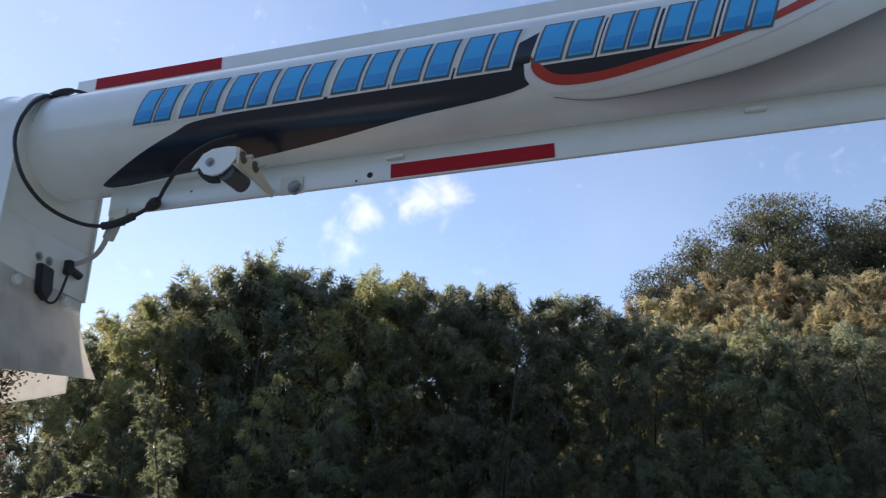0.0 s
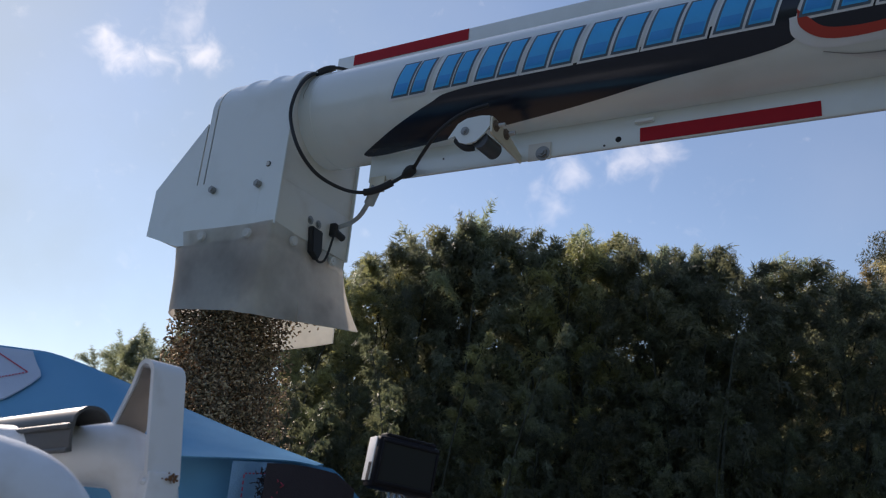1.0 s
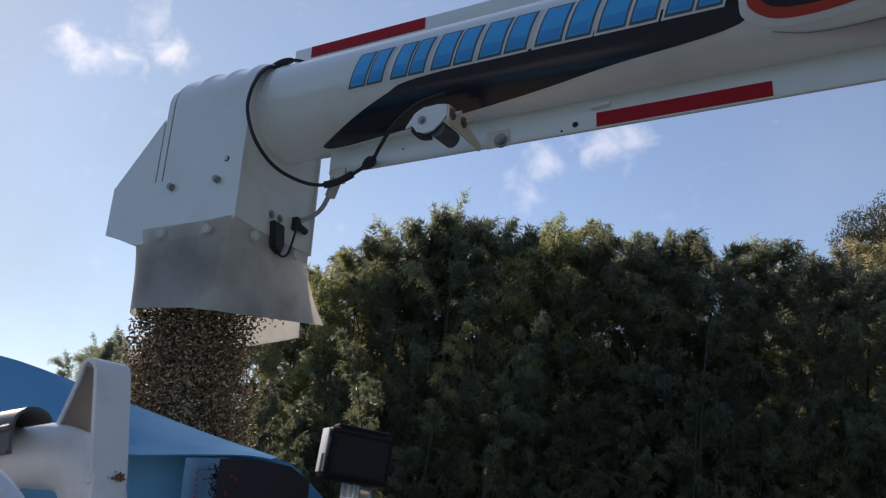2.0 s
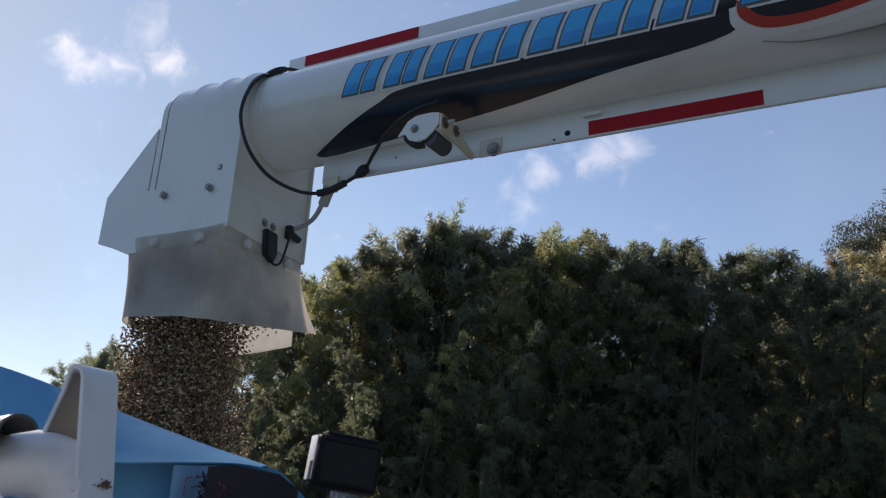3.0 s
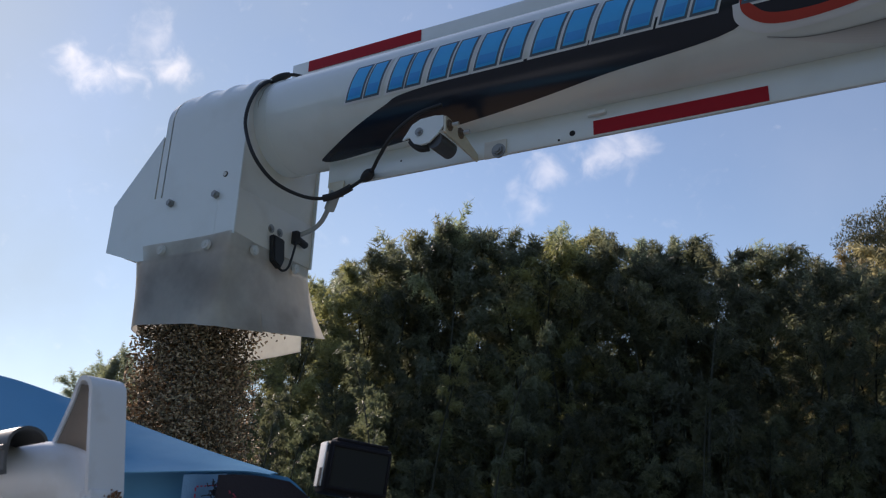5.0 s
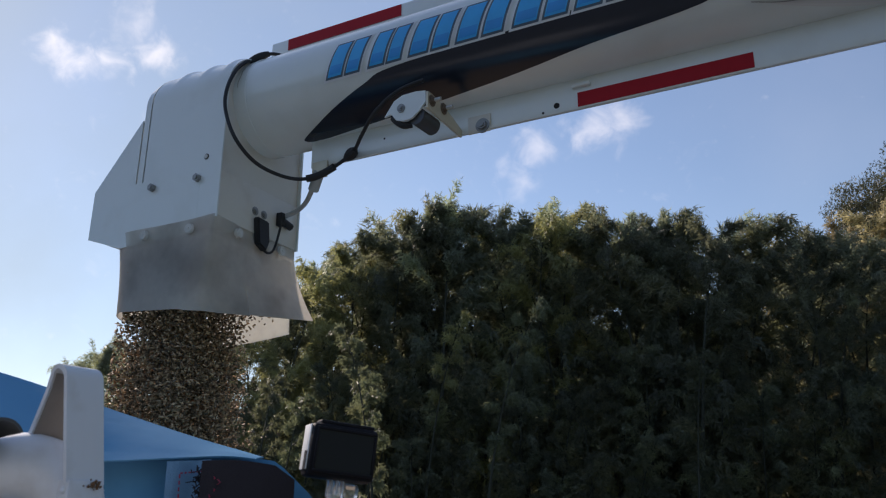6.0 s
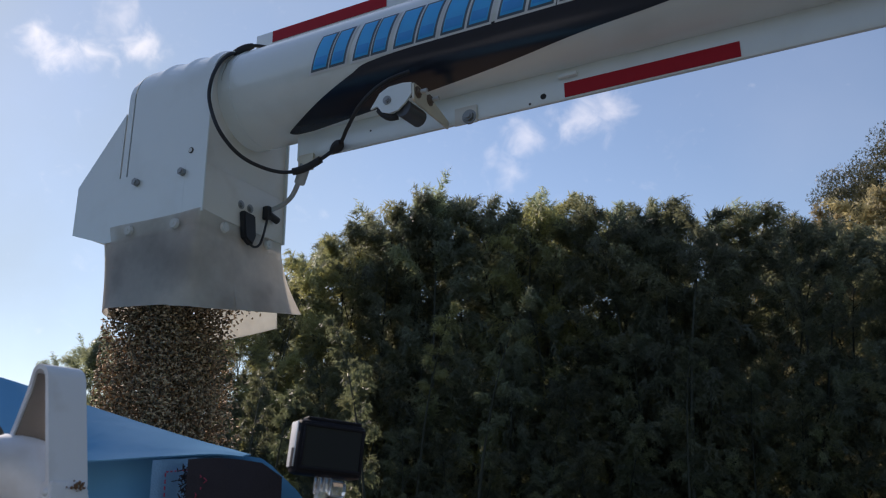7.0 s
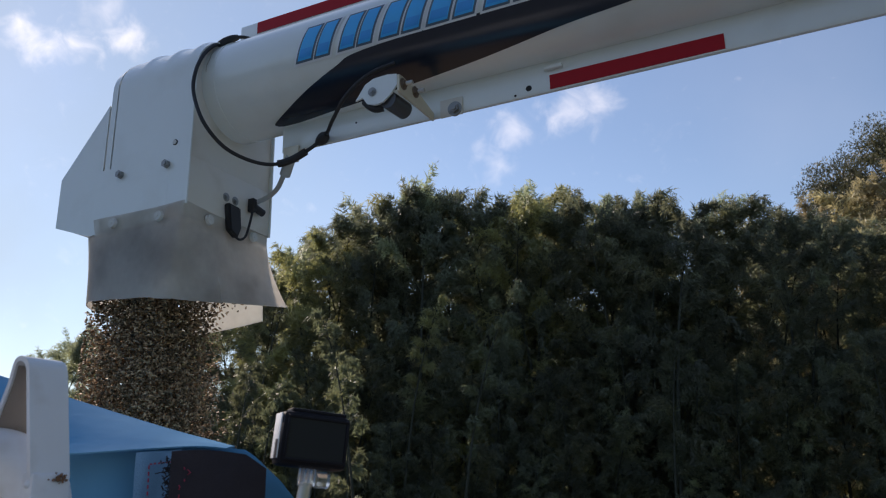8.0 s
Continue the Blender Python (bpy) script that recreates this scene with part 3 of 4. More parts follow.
bm = plate(bmesh.new(), [(HX + 0.05, y, z - 0.024 * max(0.0, (z - 3.526) / HY)) for y, z in hood_profile(-0.004, low=3.40)], (0.002, 0, 0))
part("end_wall", bm, WHITE_DUSTY, hood, smooth=False)

FACE = TY - HY - 0.0004
for x, z in ((-1.231, 3.325), (-1.1055, 3.3237)):
    hex_bolt("bolt", (x, FACE, z), (0, -1, 0), 0.0085, hood, DULL_STEEL, washer=False)
part("hole", rod(bmesh.new(), (-1.089, TY - HY - 0.0012, 3.368), (-1.089, TY - HY + 0.001, 3.368), 0.0062, 20), DARK_HOLE, hood)
part("rivet", rod(bmesh.new(), (-1.0895, TY - HY - 0.0022, 3.368), (-1.0895, TY - HY + 0.001, 3.368), 0.0046, 20), RIVET, hood)

# hanging skirt of cloudy plastic, a rounded corner where it turns, open at the end
SF, SX = TY - HY - 0.0055, FX + 0.005
plan = [(-1.375, SF + 0.270), (-1.377, SF + 0.20), (-1.377, SF + 0.14), (-1.375, SF + 0.099), (-1.361, SF + 0.060), (-1.336, SF + 0.028), (-1.303, SF + 0.007), (-1.264, SF), (-1.20, SF), (-1.12, SF), (-1.090, SF),
        (-1.066, SF + 0.0005), (SX - 0.002, SF + 0.003), (SX, SF + 0.014), (SX, SF + 0.045), (SX, SF + 0.09), (SX, SF + 0.15), (SX, SF + 0.205), (SX, SF + 0.262)]
plan = [(p.x, p.y) for p in smooth_path([(x, y, 0) for x, y in plan], 4)]


def eased(i, n=12):
    """The plan's line with its corner at the box eased, as the free lower edge hangs."""
    near = [plan[max(0, min(len(plan) - 1, i + k))] for k in range(-n, n + 1)]
    return sum(p[0] for p in near) / len(near), sum(p[1] for p in near) / len(near)


rows = []
for k in range(17):
    f = k / 16
    row = []
    for i, (x, y) in enumerate(plan):
        u = max(0.0, i / (len(plan) - 1) - 0.33) / 0.67
        side = max(0.0, 1 - i / (len(plan) - 1) / 0.33)
        top = 3.238 - 0.002 * math.sin(u * 9) - 0.02 * min(1, side * 8)
        low = float(np.interp(u, (0, 0.15, 0.30, 0.42, 0.52, 0.62, 0.78, 1.0), (3.067, 3.060, 3.051, 3.0475, 3.047, 3.049, 3.057, 3.075)))
        flare = max(0, (u - 0.6) / 0.4) ** 1.5
        if 34 < i < len(plan) - 12:
            ex, ey = eased(i)
            k = f ** 0.8 * min(1.0, (i - 34) / 8)
            x, y = x + (ex - x) * k, y + (ey - y) * k
        wave = 0.0035 * math.sin(5 * u + 3 * f) + 0.003 * math.sin(11 * u - 2 * f) * f
        row.append((x + 0.020 * (1 - u) * f + 0.043 * flare * f * f + wave * (0.3 + u), y + 0.006 * flare * f ** 2.2 - 0.005 * f * math.sin(3.1 * u) * (1 - side) + wave * 0.7, top + (low - top) * f))
    rows.append(row)
skirt = part("skirt", grid_sheet(bmesh.new(), rows, 0.0025), SKIRT, hood, "cloudy dusty plastic skirt")
# hidden sheet added along the far side, shorter, behind the stream, to block the sun
rows = [[(-1.378 + 0.07 * i / 10, TY + HY + 0.006 + 0.002 * math.sin(i), 3.262 - 0.150 * k / 6) for i in range(11)] for k in range(7)]
part("back_skirt", grid_sheet(bmesh.new(), rows, 0.0025), SKIRT, hood, "cloudy dusty plastic skirt")
# the far flap, lower, curling toward the stream; its plastic is paled to look sunlit
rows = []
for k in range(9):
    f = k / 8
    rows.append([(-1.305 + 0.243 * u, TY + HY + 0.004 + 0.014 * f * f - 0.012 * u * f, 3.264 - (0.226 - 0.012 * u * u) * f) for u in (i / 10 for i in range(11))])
part("flap", grid_sheet(bmesh.new(), rows, 0.0025), SUNLIT_SHEET, hood, "plastic flap with sunlight put into its pale colour")
for place, axis in (((-1.232, SF - 0.002, 3.219), (0, -1, 0)), ((-1.108, SF - 0.002, 3.2145), (0, -1, 0)), ((SX + 0.002, 1.187, 3.219), (1, 0, 0)), ((SX + 0.002, 1.322, 3.220), (1, 0, 0))):
    p, a = Vector(place), Vector(axis)
    bm = rod(bmesh.new(), p - a * 0.002, p + a * 0.0045, 0.0110, 24, 0.0090)
    rod(bm, p, p + a * 0.006, 0.003, 12)
    part("rivet", bm, RIVET, skirt)

# level sensor, its screws, clamp and leads
bm = bmesh.new()
plate(bm, [(FX + 0.002, 1.229, 3.268), (FX + 0.002, 1.266, 3.266), (FX + 0.002, 1.272, 3.222), (FX + 0.002, 1.262, 3.200), (FX + 0.002, 1.238, 3.212)], (0.016, 0, 0))
bmesh.ops.bevel(bm, geom=bm.edges[:], offset=0.003, segments=2, affect="EDGES")
sensor = part("sensor", bm, RUBBER, hood, "black level sensor")
for y in (1.234, 1.262):
    hex_bolt("screw", (FX + 0.002, y, 3.283), (1, 0, 0), 0.0065, hood, DULL_STEEL)
clamp = part("cable_clamp", box(bmesh.new(), (FX + 0.001, 1.302, 3.272), (FX + 0.018, 1.316, 3.302), 0.003), RUBBER, hood)
part("plug", rod(bmesh.new(), (FX + 0.012, 1.310, 3.285), (FX + 0.012, 1.342, 3.279), 0.008, 16), RUBBER, hood)
bm = sweep(bmesh.new(), smooth_path([(FX + 0.012, 1.310, 3.290), (FX + 0.014, 1.304, 3.262), (FX + 0.014, 1.290, 3.215), (FX + 0.014, 1.272, 3.200), (FX + 0.010, 1.258, 3.205)]), 0.0026)
part("lead", bm, RUBBER, hood)
bm = sweep(bmesh.new(), smooth_path([(-0.902, 1.244, 3.336), (-0.918, 1.25, 3.317), (-0.972, 1.298, 3.310), (-1.010, 1.318, 3.304), (FX + 0.012, 1.318, 3.296)]), 0.0052)
part("grey_hose", bm, HOSE, hood, "grey plastic hose")
part("sleeve", rod(bmesh.new(), (-0.897, 1.240, 3.342), (-0.922, 1.256, 3.314), 0.011, 20), HOSE, hood)
bm = box(bmesh.new(), (-0.915, TY - 0.010, 3.330), (-0.878, TY - 0.004, 3.366), 0.002)
part("hose_bracket", bm, CREAM, auger)
# black cable looping round the end of the tube
loop = smooth_path([(-0.990, 1.224, 3.627), (-1.024, 1.208, 3.634), (-1.051, 1.186, 3.614), (-1.047, 1.160, 3.594), (-1.044, 1.130, 3.556), (-1.038, 1.106, 3.504), (-1.032, 1.100, 3.453), (-0.999, 1.098, 3.383),
                    (-0.983, 1.140, 3.345), (-0.962, 1.190, 3.331), (-0.930, 1.225, 3.328), (-0.882, 1.235, 3.336), (-0.815, 1.232, 3.363), (-0.765, 1.190, 3.372),
                    (-0.715, 1.150, 3.385), (-0.676, 1.136, 3.402), (-0.640, 1.134, 3.416), (-0.600, 1.138, 3.424)])
cable = part("cable", sweep(bmesh.new(), loop, 0.0038), RUBBER, auger, "black electric cable loop")
part("connector", sweep(bmesh.new(), loop[8:19], lambda f: 0.0055 + 0.004 * math.sin(math.pi * f)), RUBBER, cable)
part("grommet", sweep(bmesh.new(), loop[94:99], lambda f: 0.006 + 0.006 * math.sin(math.pi * f)), RUBBER, cable)
part("tie", sweep(bmesh.new(), loop[82:92], 0.0075), RUBBER, cable)

# ---- falling grain ----
rng = np.random.default_rng(7)


def kernels(n, place, name, mat, label):
    """Loose rice grains: pointed spindles of six faces a half, joined as one stuff."""
    one = np.array([(0, 0, -0.0037), (0.0015, 0, 0.0003), (-0.0008, 0.0013, 0), (-0.0008, -0.0013, 0), (0, 0, 0.0037)])
    tri = [(0, 2, 1), (0, 3, 2), (0, 1, 3), (4, 1, 2), (4, 2, 3), (4, 3, 1)]
    verts, faces = [], []
    for i in range(n):
        p = place()
        q = Euler(rng.uniform(0, 6.28, 3)).to_matrix()
        s = rng.uniform(1.2, 1.85)
        verts += [tuple(Vector(p) + q @ Vector(v) * s) for v in one]
        faces += [tuple(5 * i + k for k in f) for f in tri]
    me = bpy.data.meshes.new(name)
    me.from_pydata(verts, [], faces)
    me.materials.append(mat)
    me.shade_smooth()
    return tagged(new(name, me), label, "grain", kind="stuff")


def stream_place():
    """Denser towards the outlet's open side, fanning out a little as it falls."""
    if rng.random() < 0.0026:
        u, f = rng.beta(1.3, 2.5), rng.random()
        return -1.30 + 0.238 * (0.45 + 0.5 * u), TY + HY - 0.006, 3.14 - 0.07 * f
    f = rng.random() ** 0.85
    z = 3.235 - 0.55 * f
    spread = 1 + 0.20 * f
    x = -1.207 + spread * (rng.beta(1.2, 1.4) - 0.5) * 0.190 + 0.012 * f
    y = TY - 0.030 + spread * (rng.beta(1.2, 1.2) - 0.5) * 0.190
    if f > 0.55 and rng.random() < 0.03:
        x, y = x + abs(rng.normal(0, 0.06)), y + rng.normal(0, 0.04)
    # the sheet holds the stream in at its rounded corner
    rest = 0.634 * x + 0.773 * y - (0.060 if z > 3.05 else 0.056 - 0.014 * f)
    if rest < 0:
        x -= rest * (1.2 + rng.random())
    if x > FX - 0.008 and z > 3.05:
        x = FX - 0.008 - rng.random() * 0.05
    return x, y, z


kernels(33000, stream_place, "falling_grain", HUSK, "brown rice grain pouring from the auger outlet into the bag")

# ---- blue grain bag ----
bag = thing("grain_bag", (-1.1, 1.2, 0.0), "blue tarpaulin grain bag with webbing straps below the auger", "bag")


def along(points, u):
    line = smooth_path(points, 10)
    f = u * (len(line) - 1)
    i = min(int(f), len(line) - 2)
    return line[i].lerp(line[i + 1], f - i)


edge = [(-1.10, 0.475, 2.855), (-0.98, 0.520, 2.853), (-0.880, 0.560, 2.848), (-0.843, 0.575, 2.844), (-0.792, 0.600, 2.829), (-0.692, 0.647, 2.794), (-0.601, 0.671, 2.766), (-0.551, 0.688, 2.752), (-0.500, 0.705, 2.737)]
crease = [(-1.02, 0.36, 2.725), (-0.90, 0.42, 2.730), (-0.80, 0.47, 2.734), (-0.72, 0.515, 2.737), (-0.655, 0.555, 2.739), (-0.618, 0.585, 2.740), (-0.580, 0.625, 2.744), (-0.540, 0.660, 2.746), (-0.495, 0.692, 2.738)]
rows = []
for k in range(25):
    v = k / 24
    row = []
    for i in range(41):
        u = i / 40
        a, b = along(edge, 0.92 * u), along(crease, 0.92 * u)
        p = a.lerp(b, v)
        swell = 0.002 * math.sin(math.pi * v) + 0.0008 * noise.noise(Vector((u * 5, v * 3, 1.0)))
        p += Vector((0.55, -0.75, 0.25)) * swell
        row.append(p)
    rows.append(row)
part("flap", grid_sheet(bmesh.new(), rows, 0.0015), TARP, bag, "blue tarpaulin flap folded outward")
# the standing walls: near wall under the fold, then the other three sides
rows = []
for k in range(26):
    f = k / 25
    row = []
    for i in range(49):
        u = i / 48
        p = along(crease, min(1, u * 1.09)).copy()
        if u > 0.91:
            p += Vector((0.9, 0.5, 0)) * (u - 0.91)
            p.z -= 0.9 * (u - 0.91)
        p += Vector((-0.013, 0.037, 0.016 * max(0.0, min(1.0, (0.78 - u) / 0.2)) - 0.05 * f - 0.05 * max(0.0, u - 0.86) / 0.14))
        drop = f ** 2 * 2.70
        fold = 0.009 * math.sin(26 * u + 1.5) * min(1, f * 8) + 0.008 * noise.noise(Vector((u * 9, f * 14, 4.0)))
        p += Vector((-0.5, 0.8, 0)) * (fold * 0.7 + 0.008 * min(1, drop * 3)) - Vector((0, 0, drop))
        p.z = max(p.z, 0.012)
        row.append(p)
    rows.append(row)
part("near_wall", grid_sheet(bmesh.new(), rows, 0.002), TARP, bag)
rim = [(-0.41, 0.74, 2.64), (-0.46, 1.25, 2.62), (-0.62, 1.85, 2.62), (-1.25, 1.95, 2.62), (-1.85, 1.85, 2.64), (-1.95, 1.2, 2.70), (-1.75, 0.55, 2.80), (-1.10, 0.475, 2.855)]
rows = []
for k in range(14):
    f = k / 13
    row = []
    for i in range(61):
        p = along(rim, i / 60).copy()
        p.z = max(0.012, p.z * (1 - f) + 0.012 * f)
        p += Vector((noise.noise(p * 3), noise.noise(p * 3 + Vector((5, 5, 5))), 0)) * 0.02 * min(1, 4 * f)
        row.append(p)
    rows.append(row)
part("far_wall", grid_sheet(bmesh.new(), rows, 0.002), TARP, bag)
bm = bmesh.new()
bmesh.ops.create_circle(bm, cap_ends=True, segments=40, radius=0.62, matrix=Matrix.Translation((-1.15, 1.22, 2.30)))
pile = part("grain_pile", bm, HUSK)
tagged(pile, "brown rice grain heaped inside the bag", "grain", kind="stuff")


def on_near(u, w, out=0.0):
    """A place on the near wall: u along the fold, w metres below it."""
    p = along(crease, u + 0.008) + Vector((-0.005, 0.018, -0.009 - w))
    return p + Vector((0.55, -0.8, 0)) * out


# pale strap with red stitching, hanging from the fold
rows = [[on_near(0.705 + 0.095 * i / 10, -0.006 + 0.166 * k / 10, 0.016 + 0.003 * math.sin(i * 0.7 + k * 0.5) - 0.012 * (k / 10)) for i in range(11)] for k in range(11)]
strap = part("strap", grid_sheet(bmesh.new(), rows, 0.002), STRAP, bag, "pale blue webbing strap with red stitching")


def stitch(a, b, parent, n):
    """A run of separate stitches between two places."""
    for k in range(n):
        p, q = Vector(a).lerp(Vector(b), (k + 0.15) / n), Vector(a).lerp(Vector(b), (k + 0.75) / n)
        part("stitch", rod(bmesh.new(), p, q, 0.0007, 6), THREAD, parent)


stitch(on_near(0.735, 0.006, 0.0235), on_near(0.738, 0.09, 0.018), strap, 14)
stitch(on_near(0.735, 0.006, 0.0235), on_near(0.795, 0.005, 0.0235), strap, 7)
# black webbing handle with a frayed end
rows = [[on_near(0.788 + 0.197 * i / 14, -0.004 + 0.010 * max(0, i - 11) / 3 + 0.16 * k / 10, 0.026 + 0.005 * math.sin(math.pi * i / 14) + 0.002 * noise.noise(Vector((i, k, 2)))) for i in range(15)] for k in range(11)]
handle = part("handle", grid_sheet(bmesh.new(), rows, 0.012), BLACK_WEB, bag, "black frayed webbing handle")
bm = bmesh.new()
for k in range(420):
    p = on_near(0.770 + 0.060 * rng.random(), 0.001 + 0.09 * rng.random(), 0.028)
    q = p + Vector(rng.normal(0, 1, 3)) * 0.0022
    r = q + Vector(rng.normal(0, 1, 3)) * 0.0024
    sweep(bm, [p, q, r], 0.0006, 4)
part("fray", bm, BLACK_WEB, handle)
bm = bmesh.new()
for k in range(46):
    p = on_near(0.800 + 0.026 * rng.random(), 0.004 + 0.085 * rng.random(), 0.036)
    sweep(bm, [p, p + Vector(rng.normal(0, 1, 3)) * 0.004, p + Vector((0, 0, -0.008))], 0.0006, 4)
part("stitch", bm, THREAD, handle)
# pale corner patch on the flap


def on_flap(u, v, out=0.005):
    a, b = along(edge, 0.92 * u), along(crease, 0.92 * u)
    return a.lerp(b, v) + Vector((0.55, -0.75, 0.25)) * (0.002 * math.sin(math.pi * v) + 0.0008 * noise.noise(Vector((u * 5, v * 3, 1.0))) + out)


rows = [[on_flap(0.14 + (0.232 - 0.075 * abs(v - 0.30) / 0.30) * i / 10, v) for i in range(11)] for v in (0.04 + 0.56 * k / 10 for k in range(11))]
patch = part("patch", grid_sheet(bmesh.new(), rows, 0.0015), WEBBING, bag, "pale corner patch with red stitching")
stitch(on_flap(0.225, 0.08, 0.0066), on_flap(0.325, 0.30, 0.0066), patch, 22)
stitch(on_flap(0.325, 0.30, 0.0066), on_flap(0.22, 0.50, 0.0066), patch, 20)

# ---- white pipe frame that carries the bag ----
frame_stand = thing("pipe_frame", (-0.62, 0.45, 0.0), "white painted steel pipe frame with a welded hook holding the bag", "frame")
elbow = smooth_path([(-1.3455, 0.0207, 2.7145), (-0.9315, 0.2587, 2.7166), (-0.7245, 0.3902, 2.7186), (-0.6645, 0.4316, 2.7197), (-0.6365, 0.4523, 2.7243), (-0.6158, 0.4678, 2.7295), (-0.5993, 0.4813, 2.7295), (-0.5858, 0.4932, 2.7228), (-0.5770, 0.5009, 2.7093), (-0.5729, 0.5046, 2.6896),
                     (-0.5713, 0.5061, 2.6586), (-0.5713, 0.5061, 2.55), (-0.5713, 0.5061, 1.6), (-0.5713, 0.5061, 0.0)], 10)
pipe = part("pipe", sweep(bmesh.new(), elbow, 0.0268, 32), PIPE, frame_stand)
near_pipe = smooth_path([(-0.90, 0.10, 2.698), (-0.62, 0.245, 2.697), (-0.545, 0.300, 2.697), (-0.516, 0.325, 2.693), (-0.497, 0.341, 2.682), (-0.486, 0.350, 2.658), (-0.482, 0.354, 2.60), (-0.480, 0.356, 2.4), (-0.480, 0.356, 0.0)], 10)
part("pipe", sweep(bmesh.new(), near_pipe, 0.034, 32), PIPE, frame_stand)
# hook: a flat strip bent over, front leg upright, back leg splayed
wide = Vector((0.05, 1.0, 0.0)).normalized()
back = Vector((-1.0, 0.05, 0.0)).normalized()
foot = Vector((-0.545, 0.492, 2.716))
line = [(0.0, 0.0), (0.0, 0.03), (0.0, 0.06), (0.0, 0.084)]
for k in range(1, 9):
    a = math.pi * k / 9
    line.append((0.011 * (1 - math.cos(a)), 0.084 + 0.011 * math.sin(a)))
line += [(0.028, 0.074), (0.044, 0.05), (0.061, 0.025), (0.080, 0.0), (0.087, -0.012)]


def strip(w, b, z):
    """A place on the strip: across, round the bend, up; the whole leans a little."""
    return foot + back * b + wide * w + Vector((-0.010 * z / 0.1, -0.008 * z / 0.1, z))


rows = [[strip(w, b, z) for w in (-0.0175, -0.0168, 0.0, 0.0168, 0.0175)] for b, z in line]
hook = part("hook", grid_sheet(bmesh.new(), rows, 0.004), PIPE, frame_stand, "white bent steel strip hook")
# separate darker sheet: dirt, with the hook's inner shade put into its colour
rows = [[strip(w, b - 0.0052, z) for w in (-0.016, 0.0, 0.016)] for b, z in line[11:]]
part("bare_inside", grid_sheet(bmesh.new(), rows, 0.0006), INNER, hook, "dark dirty inside of the hook, shade in its colour")
bm = bmesh.new()
for k in range(18):
    w = -0.017 + 0.034 * k / 17
    bmesh.ops.create_icosphere(bm, subdivisions=2, radius=0.0026 + 0.0010 * rng.random(), matrix=Matrix.Translation(strip(w, 0.004, 0.001 * rng.random() - 0.006)))
tagged(part("weld", bm, PIPE, frame_stand), kind="stuff")
bm = bmesh.new()
for k in range(34):
    p = strip(0.006 + 0.0035 * rng.normal(), -0.0032, rng.normal(-0.001, 0.0016))
    bmesh.ops.create_icosphere(bm, subdivisions=2, radius=0.0005 + 0.0008 * rng.random(), matrix=Matrix.Translation(p))
part("rust_spot", bm, RUST, frame_stand, "rusty weld spot")
bm = box(bmesh.new(), (-0.012, -0.0168, -0.06), (0.0020, 0.0168, 0.003), 0.002, Matrix.Translation(foot) @ Matrix.Rotation(radians(-3), 4, "Z"))
part("lug", bm, PIPE, frame_stand)
# grey snap clip over the pipe: rolled over the top, its front face hanging
c0, c1 = Vector((-0.826, 0.467, 2.733)), Vector((-0.569, 0.430, 2.750))
ax = (c1 - c0).normalized()
s1 = ax.cross(Vector((0, 0, 1))).normalized()
s2 = s1.cross(ax)
rows = []
section = [(0.0150, -0.024), (0.0165, -0.016), (0.0170, -0.008)]
section += [(0.0165 * math.cos(a), 0.0140 * math.sin(a)) for a in (radians(165 * k / 20) for k in range(21))]
for b, h in section:
    rows.append([c0.lerp(c1, f) + s1 * b + s2 * h for f in (0, 0.25, 0.5, 0.75, 1)])
clip = part("snap_clip", grid_sheet(bmesh.new(), rows, 0.0025), GALV, frame_stand, "grey plastic snap clip holding the tarpaulin")

for b, h, r in ((0.0178, -0.004, 0.0024), (0.0162, -0.0225, 0.0020)):
    part("ridge", rod(bmesh.new(), c0 + s1 * b + s2 * h, c1 + s1 * b + s2 * h, r, 14), GALV, clip)

# ---- action camera on a clear mount ----
GC = Vector((-0.424, 0.6725, 2.7465))
action = thing("action_camera", GC - Vector((0, 0, 0.10)), "small black action camera on a clear mount beside the bag", "camera")
gm = Matrix.Translation(GC) @ Matrix.Rotation(radians(53), 4, "Z") @ Matrix.Rotation(radians(6), 4, "Y") @ Matrix.Scale(0.93, 4)
bm = box(bmesh.new(), (-0.0355, -0.015, -0.0265), (0.0355, 0.015, 0.0265), 0.006, gm)
body = part("body", bm, CAM_BODY, action)
for lo, hi in (((-0.031, -0.0172, 0.0195), (0.032, -0.0148, 0.0225)), ((-0.031, -0.0172, -0.0215), (0.032, -0.0148, -0.0185)), ((-0.031, -0.0172, -0.0185), (-0.0285, -0.0148, 0.0195)), ((0.0295, -0.0172, -0.0185), (0.032, -0.0148, 0.0195))):
    part("bezel", box(bmesh.new(), lo, hi, 0.0008, gm), CAM_BODY, body)
part("screen", box(bmesh.new(), (-0.0285, -0.0158, -0.0185), (0.0295, -0.0151, 0.0195), 0.0, gm), CAM_GLASS, body, "dark glass screen")
part("shutter_button", box(bmesh.new(), (-0.026, -0.009, 0.0262), (0.031, 0.010, 0.0300), 0.0012, gm), CAM_BODY, body)
part("side_door", box(bmesh.new(), (-0.0364, -0.010, -0.020), (-0.0350, 0.0115, 0.024), 0.0006, gm), CAM_SIDE, body, "side door with the sun's glare put into its pale colour")
part("port", box(bmesh.new(), (-0.0368, -0.009, -0.020), (-0.0358, -0.001, -0.002), 0.0, gm), CAM_BODY, body)
for x in (-0.006, 0.0, 0.006):
    part("mount_finger", box(bmesh.new(), (x - 0.0014, -0.007, -0.043), (x + 0.0014, 0.007, -0.026), 0.001, gm), CLEAR, action, "clear plastic mount finger")
